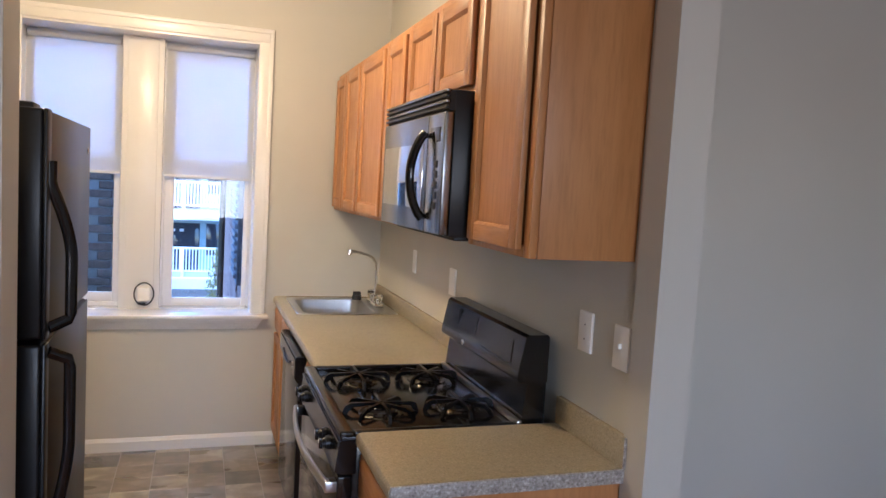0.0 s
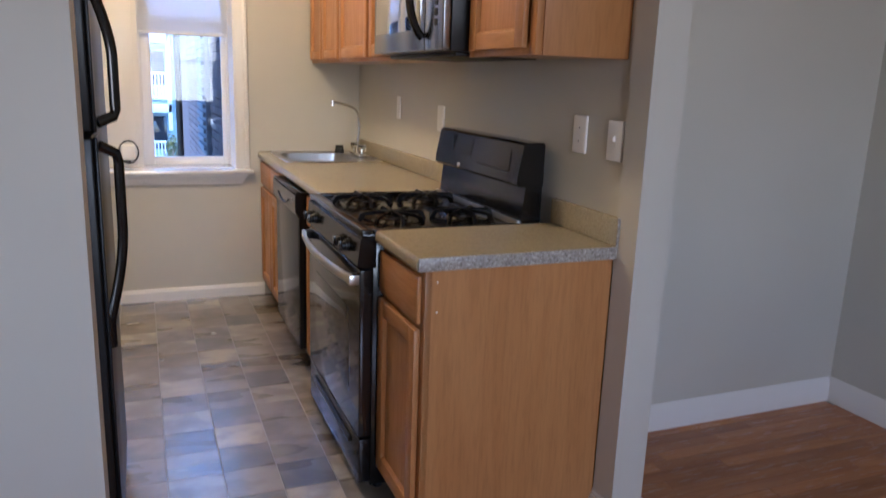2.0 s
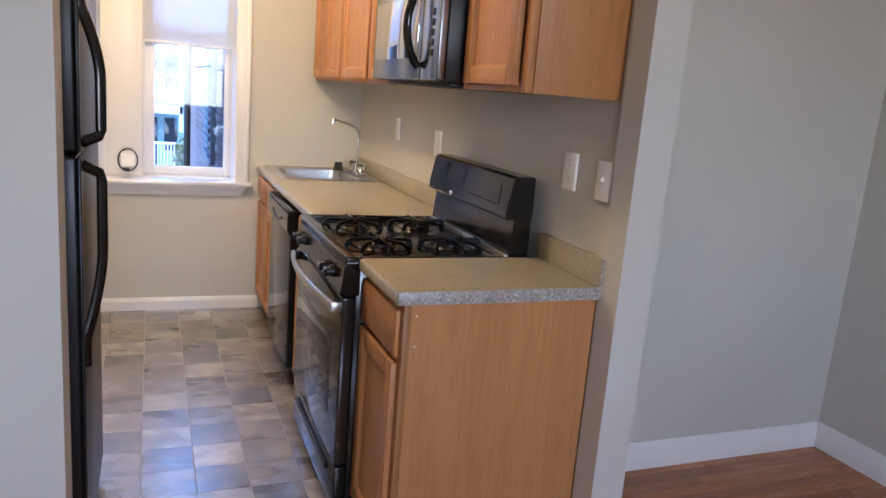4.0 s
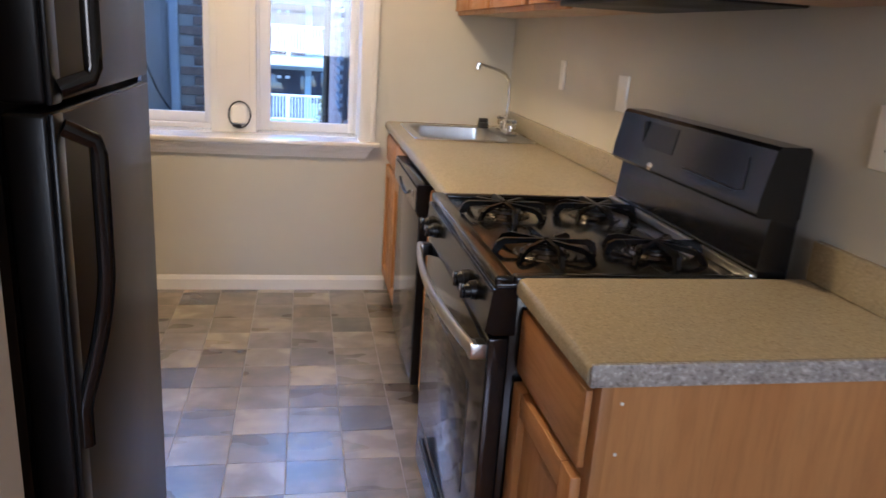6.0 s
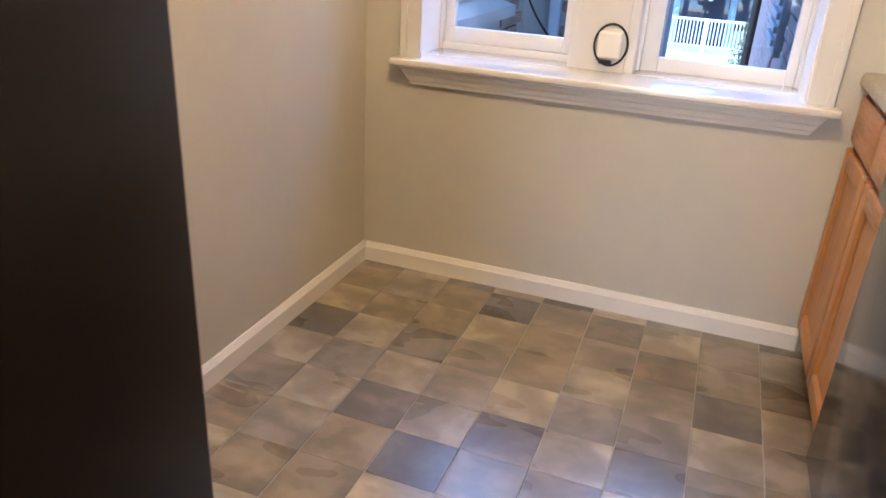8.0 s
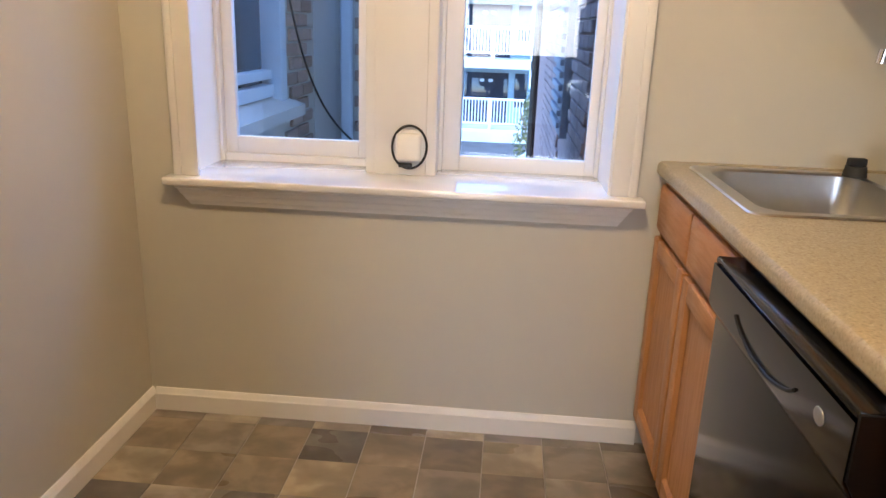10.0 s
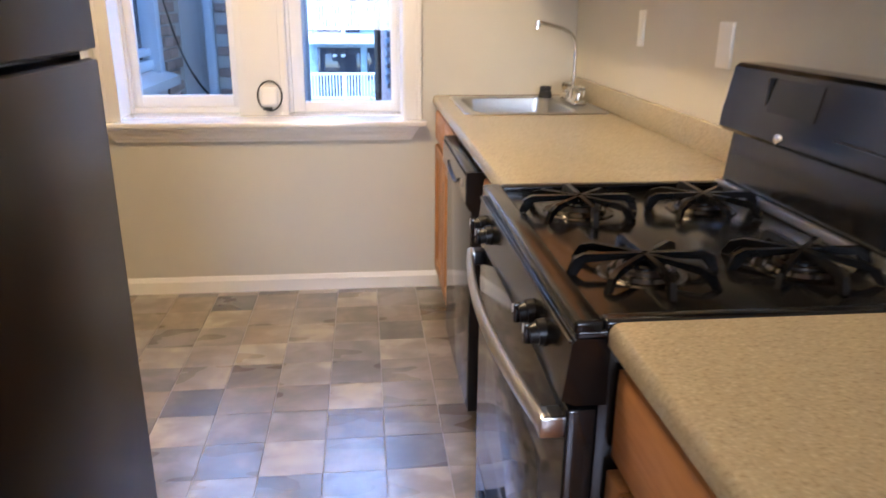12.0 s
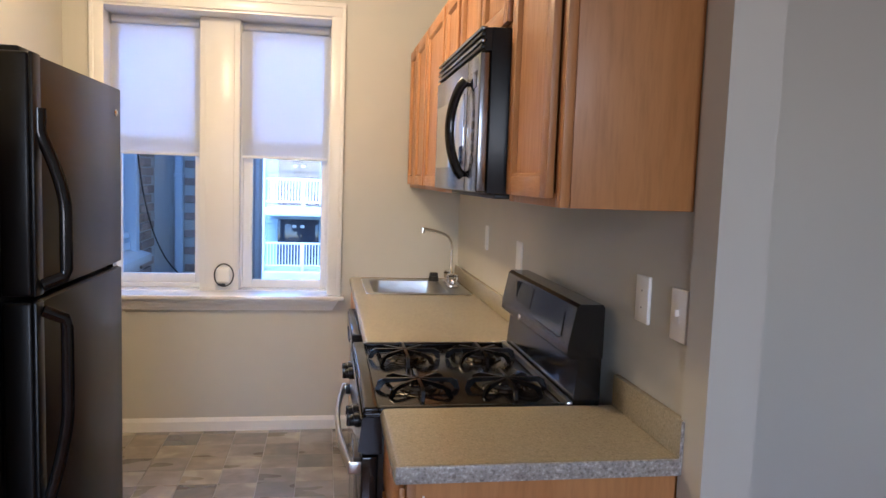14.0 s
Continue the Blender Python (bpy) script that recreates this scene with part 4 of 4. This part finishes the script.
# ---- fixtures on the walls ----
def plate(kind, y, z, w, h, label, category):
    x = XR
    p = thing(kind, (x, y, z), label, category)
    part("cover", box(B(), x - 0.0095, x - 0.0005, y - w / 2, y + w / 2, z - h / 2, z + h / 2, 0.0025, 3), PLASTIC_W, p)
    if kind == "blank_plate" and y < 3:
        for s in (-1, 1):
            # flat dark discs: the holes' inner shade is put into their colour
            part("screw_hole", cyl(B(), (x - 0.0098, y, z + s * 0.021), (x - 0.009, y, z + s * 0.021), 0.0024, None, 10), GAP_SHADE, p)
    if kind == "light_switch":
        part("toggle", box(B(), x - 0.019, x - 0.009, y - 0.005, y + 0.005, z - 0.002, z + 0.012, 0.002), PLASTIC_W, p)
        part("surround", box(B(), x - 0.0102, x - 0.009, y - 0.009, y + 0.009, z - 0.018, z + 0.018, 0.0006), PLASTIC_W, p)
    for s in (-1, 1):
        part("screw", cyl(B(), (x - 0.0062, y, z + s * h * 0.37), (x - 0.0078, y, z + s * h * 0.37), 0.003, None, 10), STEEL, p)
    return p


plate("blank_plate", 2.090, 1.225, 0.074, 0.118, "white blank wall plate with two dark screw holes", "wall plate")
plate("light_switch", 1.897, 1.220, 0.074, 0.118, "white toggle light switch above the counter end", "switch")
plate("blank_plate", 3.280, 1.205, 0.076, 0.118, "white blank wall plate behind the range", "wall plate")
plate("blank_plate", 3.895, 1.228, 0.048, 0.118, "narrow white wall plate near the sink", "wall plate")

lamp = thing("ceiling_light", (-0.10, 3.25, ZC), "flush round ceiling light with frosted glass, lit", "ceiling light")
part("base", cyl(B(), (-0.10, 3.25, ZC - 0.02), (-0.10, 3.25, ZC), 0.15, 0.15, 32), TRIM, lamp)
part("bulb", ball(B(), (-0.10, 3.25, ZC - 0.06), 0.03, 14, (1, 1, 1.3)), GLOW, lamp)

# ---- outside ----
# added block above the ceiling, out of view; cuts sun and sky outside
solid("wall_upper_storey", box(B(), -6, 6, -6, YO, ZC + 0.151, 9.0), MORTAR, "unseen plain block over the rooms, shading the yard", "wall")
ground = solid("ground", box(B(), -400, 400, 5.5, 800, GROUND - 0.3, GROUND), ASPHALT, "grey asphalt yard reaching the horizon", "ground")


def brick_face(parent, axis, fixed, a0, a1, z0, z1, mat=BRICK):
    """Courses of brick on a wall; axis: the way the courses run; the faces stand 8 mm out of the mortar."""
    bw, bh, j, d = 0.200, 0.062, 0.012, 0.02
    bm = B()
    if axis == "x":
        box(bm, -bw / 2, bw / 2, -d / 2, d / 2, -bh / 2, bh / 2, 0.004, 1)
    else:
        box(bm, -d / 2, d / 2, -bw / 2, bw / 2, -bh / 2, bh / 2, 0.004, 1)
    me = finish(bm, "brick", mat, (0, 0, 0), False)
    o = ORIGIN[parent]
    row, z = 0, z0 + bh / 2
    while z < z1:
        a = a0 + bw / 2 + (bw / 2 if row % 2 else 0)
        while a + bw / 2 <= a1 + 0.01:
            p = (a, fixed, z) if axis == "x" else (fixed, a, z)
            ob = new("brick", me)
            ob.parent = parent
            ob.location = Vector(p) - o + Vector((random.uniform(-0.002, 0.002),) * 3)
            a += bw + j
        z += bh + j
        row += 1


def wing():
    """The house's own side wing: a return wall with a window, then a wall across."""
    w = thing("brick_wing", (-1.3, 6.2, GROUND), "weathered brown brick wing with a white window and downspout", "house")
    xw, yc = -1.03, 6.95
    bm = B()
    box(bm, xw - 0.3, xw - 0.008, YO, 5.30, GROUND, 3.3)
    box(bm, xw - 0.3, xw - 0.008, 6.32, yc + 0.3, GROUND, 3.3)
    box(bm, xw - 0.3, xw - 0.008, 5.30, 6.32, GROUND, 0.86)
    box(bm, xw - 0.3, xw - 0.008, 5.30, 6.32, 2.4, 3.3)
    part("wall", bm, MORTAR, w)
    part("wall", box(B(), xw - 0.008, -0.20, yc + 0.010, yc + 0.30, GROUND, 3.3), MORTAR, w)
    f = B()
    box(f, xw - 0.12, xw + 0.02, 6.22, 6.32, 0.86, 2.4, 0.004)
    box(f, xw - 0.12, xw + 0.02, 5.30, 5.38, 0.86, 2.4, 0.004)
    box(f, xw - 0.12, xw + 0.02, 5.38, 6.22, 2.3, 2.4, 0.004)
    box(f, xw - 0.12, xw - 0.02, 5.38, 6.22, 0.90, 0.96, 0.004)
    box(f, xw - 0.10, xw - 0.03, 5.38, 6.22, 0.985, 1.03, 0.004)
    wn = part("window", f, GREY_OUT, w, "white-framed neighbouring window")
    part("pane", box(B(), xw - 0.09, xw - 0.08, 5.38, 6.22, 0.93, 2.3), GLASS_DARK, wn)
    part("sill", prism(B(), [(xw - 0.1, 0.83), (xw + 0.10, 0.80), (xw + 0.10, 0.855), (xw - 0.1, 0.91)], "y", 5.25, 6.36), CONCRETE, wn)
    part("downspout", box(box(B(), -0.862, -0.797, yc - 0.075, yc - 0.015, GROUND + 0.1, 3.2, 0.012, 3), -0.87, -0.789, yc - 0.02, yc, 0.55, 0.58), GREY_OUT, w, "pale blue painted downspout")
    for k in range(2):
        part("strap", box(B(), -0.868, -0.791, yc - 0.079, yc - 0.013, 1.45 - 1.2 * k, 1.48 - 1.2 * k, 0.003), GREY_OUT, w)
    pts = []
    for k in range(26):
        t = k / 25
        pts.append((xw + 0.03 + 0.23 * t ** 1.8, 6.20 + 0.60 * t, 1.75 - 1.15 * t ** 0.8 + 0.12 * math.sin(math.pi * t) * -1))
    cable = thing("hanging_cable", pts[0], "loose black cable hanging across a brick wall", "cable")
    part("wire", tube(B(), pts, 0.006, 8), CABLE, cable)
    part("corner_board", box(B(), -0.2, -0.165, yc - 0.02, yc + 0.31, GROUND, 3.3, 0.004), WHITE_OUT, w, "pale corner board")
    part("coping", box(box(B(), xw - 0.36, xw + 0.05, YO, yc + 0.36, 3.3, 3.38, 0.006), xw + 0.05, -0.12, yc - 0.05, yc + 0.36, 3.3, 3.38, 0.006), CONCRETE, w, "pale concrete coping")
    brick_face(w, "y", xw, 6.34, yc, 0.20, 1.9)
    brick_face(w, "x", yc, xw + 0.01, -0.87, 0.10, 1.9)
    brick_face(w, "x", yc, -0.79, -0.20, -0.10, 1.95)
    return w


wing()


def dark_building():
    """The neighbouring house's long flank."""
    h = thing("neighbour_house", (3.0, 11, GROUND), "dark brick neighbouring house flank with shuttered windows", "house")
    x = 0.505
    part("wall", box(B(), x + 0.008, 6.5, 6.2, 12.4, GROUND, 4.2), BRICK_FAR, h)
    brick_face(h, "y", x, 6.2, 7.28, -0.3, 2.0, BRICK_FAR)
    brick_face(h, "y", x, 8.12, 10.68, -1.0, 2.0, BRICK_FAR)
    part("wall", box(B(), x - 0.004, x + 0.3, 10.7, 12.398, GROUND, 4.1), BRICK_FAR, h)
    part("corner_pipe", cyl(B(), (x - 0.05, 12.3, GROUND), (x - 0.05, 12.3, 4.1), 0.05, None, 10), BLACK_SATIN, h)
    for yy in (7.3,):
        for zz in (-1.6, 0.6):
            s = part("shutter", box(B(), x - 0.05, x - 0.002, yy, yy + 0.8, zz, zz + 1.5, 0.004), SHUTTER, h)
            for k in range(18):
                part("slat", box(B(), x - 0.075, x - 0.048, yy + 0.05, yy + 0.75, zz + 0.06 + k * 0.078, zz + 0.10 + k * 0.078, 0.004, 1), SHUTTER, s)
    part("roof", prism(B(), [(x - 0.3, 4.2), (6.8, 4.2), (6.8, 4.35), (3.6, 5.4), (x - 0.3, 4.35)], "y", 6.0, 12.6), ASPHALT, h)


dark_building()


def balcony_house():
    """Far house with two storeys of white balconies."""
    h = thing("balcony_house", (-0.5, 34, GROUND), "far house with stacked white balconies and pale siding", "house")
    y, x0, x1 = 32.0, -2.1, 1.05
    part("wall", box(B(), -14, 12, y + 2.4, y + 9, GROUND, 8.0), SIDING, h)
    for k in range(46):
        z = GROUND + 0.3 + k * 0.23
        part("lap_board", box(B(), -14, 12, y + 2.365, y + 2.399, z, z + 0.2, 0.008, 1), SIDING, h)
    part("roof", prism(B(), [(y - 0.4, 7.9), (y + 9.4, 7.9), (y + 9.4, 8.1), (y + 4.5, 11), (y - 0.4, 8.1)], "x", -14.3, 12.3), ASPHALT, h)
    for zf in (-2.62, 0.10, 2.82, 5.54):
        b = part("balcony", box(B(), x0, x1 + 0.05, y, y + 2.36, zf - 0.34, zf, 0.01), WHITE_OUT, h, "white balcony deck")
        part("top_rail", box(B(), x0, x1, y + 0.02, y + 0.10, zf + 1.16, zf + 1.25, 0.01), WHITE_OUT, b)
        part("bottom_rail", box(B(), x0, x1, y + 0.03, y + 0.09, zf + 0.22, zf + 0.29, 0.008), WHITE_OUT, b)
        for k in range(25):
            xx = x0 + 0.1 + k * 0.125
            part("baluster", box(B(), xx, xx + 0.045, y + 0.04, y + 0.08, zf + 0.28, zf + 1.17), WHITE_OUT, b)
        part("mid_post", box(B(), -0.58, -0.44, y + 0.0, y + 0.14, zf, zf + 1.25, 0.01), WHITE_OUT, b)
        part("doorway", box(B(), -1.7, 0.15, y + 2.30, y + 2.36, zf + 0.02, zf + 2.1, 0.01), GLASS_DARK, b, "dark glazed balcony door")
        for k in range(2):
            part("notice", box(B(), -1.05 + k * 0.36, -0.87 + k * 0.36, y + 2.28, y + 2.30, zf + 1.72, zf + 1.84), WHITE_OUT, b)
        part("window", box(B(), 0.42, 0.95, y + 2.30, y + 2.36, zf + 0.7, zf + 2.1, 0.01), GLASS_DARK, b)
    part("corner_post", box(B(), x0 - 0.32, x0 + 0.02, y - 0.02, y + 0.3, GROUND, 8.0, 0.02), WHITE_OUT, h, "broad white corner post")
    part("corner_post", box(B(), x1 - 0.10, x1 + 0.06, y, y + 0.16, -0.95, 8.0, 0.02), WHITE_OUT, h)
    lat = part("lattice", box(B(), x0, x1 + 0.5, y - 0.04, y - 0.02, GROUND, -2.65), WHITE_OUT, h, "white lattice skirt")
    for k in range(36):
        for s in (-1, 1):
            xx = x0 + k * 0.105
            bm = prism(B(), [(xx, GROUND + 0.0), (xx + 0.03, GROUND + 0.0), (xx + 0.03 + s * 0.42, -2.66), (xx + s * 0.42, -2.66)], "y", y - 0.06 - 0.006 * s, y - 0.052 - 0.006 * s)
            part("lath", bm, GREY_OUT, lat)


balcony_house()


def shrub(x, y, z, w, h, n):
    s = thing("shrub", (x, y, z), "yellowing green shrub beside a white balcony", "shrub")
    st = B()
    for k in range(7):
        a = k * 0.9
        tube(st, [(x, y, z), (x + 0.1 * math.cos(a), y + 0.1 * math.sin(a), z + h * 0.4), (x + w * 0.38 * math.cos(a), y + w * 0.38 * math.sin(a), z + h * 0.85)], 0.02, 6)
    part("stems", st, BRICK_FAR, s)
    bm = B()
    for k in range(n):
        a, r, u = random.uniform(0, 6.28), w * 0.5 * random.random() ** 0.5, random.random()
        r *= 0.5 + 0.6 * math.sin(math.pi * min(1, u + 0.15))
        c = Vector((x + r * math.cos(a), y + r * math.sin(a), z + 0.1 + h * u * random.uniform(0.85, 1.05)))
        q = Euler((random.uniform(0, 6), random.uniform(0, 6), random.uniform(0, 6))).to_matrix()
        L = random.uniform(0.05, 0.11)
        v = [bm.verts.new(c + q @ Vector(p)) for p in ((-L, 0, 0), (0, -L * 0.4, 0.01), (L, 0, 0), (0, L * 0.4, 0.01))]
        bm.faces.new(v)
    crown = part("crown", bm, LEAF, s)
    return s


shrub(0.95, 27.0, GROUND, 1.1, 2.2, 900)


def parked_car(x, y):
    c = thing("parked_car", (x, y, GROUND), "silver-blue parked car in the yard", "car")
    z = GROUND
    prof = [(x - 2.1, z + 0.35), (x - 2.15, z + 0.75), (x - 1.3, z + 0.92), (x - 0.65, z + 1.42), (x + 0.75, z + 1.45), (x + 1.5, z + 0.98), (x + 2.1, z + 0.85), (x + 2.15, z + 0.38)]
    body = part("body", prism(B(), prof, "y", y - 0.85, y + 0.85), CAR_BODY, c)
    gl = [(x - 1.18, z + 0.96), (x - 0.62, z + 1.37), (x + 0.72, z + 1.40), (x + 1.36, z + 1.0)]
    for yy in (y - 0.86, y + 0.855):
        part("side_window", prism(B(), gl, "y", yy, yy + 0.006), GLASS_DARK, body)
    for xx in (x - 1.35, x + 1.35):
        for yy in (y - 0.80, y + 0.62):
            w = part("wheel", cyl(B(), (xx, yy, z + 0.32), (xx, yy + 0.2, z + 0.32), 0.32, None, 24), RUBBER, c)
            part("rim", cyl(B(), (xx, yy - 0.01, z + 0.32), (xx, yy + 0.21, z + 0.32), 0.2, None, 20), STEEL, w)


parked_car(1.4, 20.5)

# ---- front room's window (behind the camera) ----
w2 = thing("window_2", (0.25, YB, 0.85), "white-framed window of the front room", "window", kind="structure")
bm = B()
for a in ((-0.6, -0.53, 0.85, 2.25), (1.03, 1.1, 0.85, 2.25), (-0.53, 1.03, 0.85, 0.92), (-0.53, 1.03, 2.18, 2.25), (-0.53, 1.03, 1.52, 1.58)):
    box(bm, a[0], a[1], YB - 0.09, YB - 0.04, a[2], a[3], 0.004)
part("window_frame", bm, TRIM, w2)

# ---- floor pieces ----
PX, PY = 0.185, 0.177
# the print's tones: dark, blue-grey, middle, warm, light, cream, brown; the sheet repeats every five rows
TONES = {"D": (0.118, 0.108, 0.102), "B": (0.176, 0.160, 0.152), "M": (0.214, 0.188, 0.156), "W": (0.215, 0.178, 0.128),
         "L": (0.290, 0.258, 0.214), "C": (0.318, 0.274, 0.198), "K": (0.152, 0.124, 0.092)}
PRINT = ("WMWDWKCMM", "CWWCWMKMK", "DLBMWLMDL", "LBLMCBBLM", "MLBLKLBMM")
tile_sizes = {}
for i in range(13):
    for j in range(-1, 17):
        low = YP + 0.147
        x0, x1 = max(XL, 0.0955 + (i - 6) * PX), min(XR, 0.0955 + (i - 5) * PX)
        if x0 > 0.6:
            low = 1.912
        y0, y1 = max(low, 4.463 - (j - 1) * PY - PY), min(YW, 4.463 - (j - 1) * PY)
        if x1 - x0 < 0.02 or y1 - y0 < 0.02:
            continue
        key = (round(x1 - x0, 3), round(y1 - y0, 3))
        if key not in tile_sizes:
            g = 0.0017
            tile_sizes[key] = finish(box(B(), -key[0] / 2 + g, key[0] / 2 - g, -key[1] / 2 + 0.0003, key[1] / 2 - 0.0003, -0.0034, 0.0, 0.0005, 1), "tile", TILE, (0, 0, 0), False)
        ob = new("tile", tile_sizes[key])
        ob.parent = floor_kitchen
        ob.color = (*TONES[PRINT[j % 5][i % 9]], 1)
        ob.location = ((x0 + x1) / 2, (y0 + y1) / 2, 0)

PW = 0.057
near_boards, rest = {}, B()
for r in range(95):
    y1 = YA - r * PW
    y0 = max(YB, y1 - PW)
    if y0 >= y1:
        break
    x = XA - random.uniform(0, 0.9)
    while x < XD:
        L = random.choice((0.55, 0.7, 0.85, 1.0, 1.2))
        a, b = max(XA, x), min(XD, x + L)
        x += L
        if b - a < 0.03:
            continue
        if y0 > YP + 0.10:
            a = max(a, 0.645 if y0 < 1.86 else XR + 0.094)
            if b - a < 0.03:
                continue
        if y0 > 0.6 and b > 0.0:
            k = (round(b - a, 3), round(y1 - y0, 3))
            if k not in near_boards:
                near_boards[k] = finish(box(B(), -k[0] / 2 + 0.0004, k[0] / 2 - 0.0004, -k[1] / 2 + 0.0004, k[1] / 2 - 0.0004, -0.0115, 0.0, 0.0008, 1), "floorboard", PLANK, (0, 0, 0), False)
            ob = new("floorboard", near_boards[k])
            ob.parent = floor_wood
            ob.location = ((a + b) / 2, (y0 + y1) / 2, 0)
        else:
            box(rest, a + 0.0004, b - 0.0004, y0 + 0.0004, y1 - 0.0004, -0.0115, 0.0)
fl = part("floorboards", rest, PLANK, floor_wood)
tagged(fl, kind="stuff")
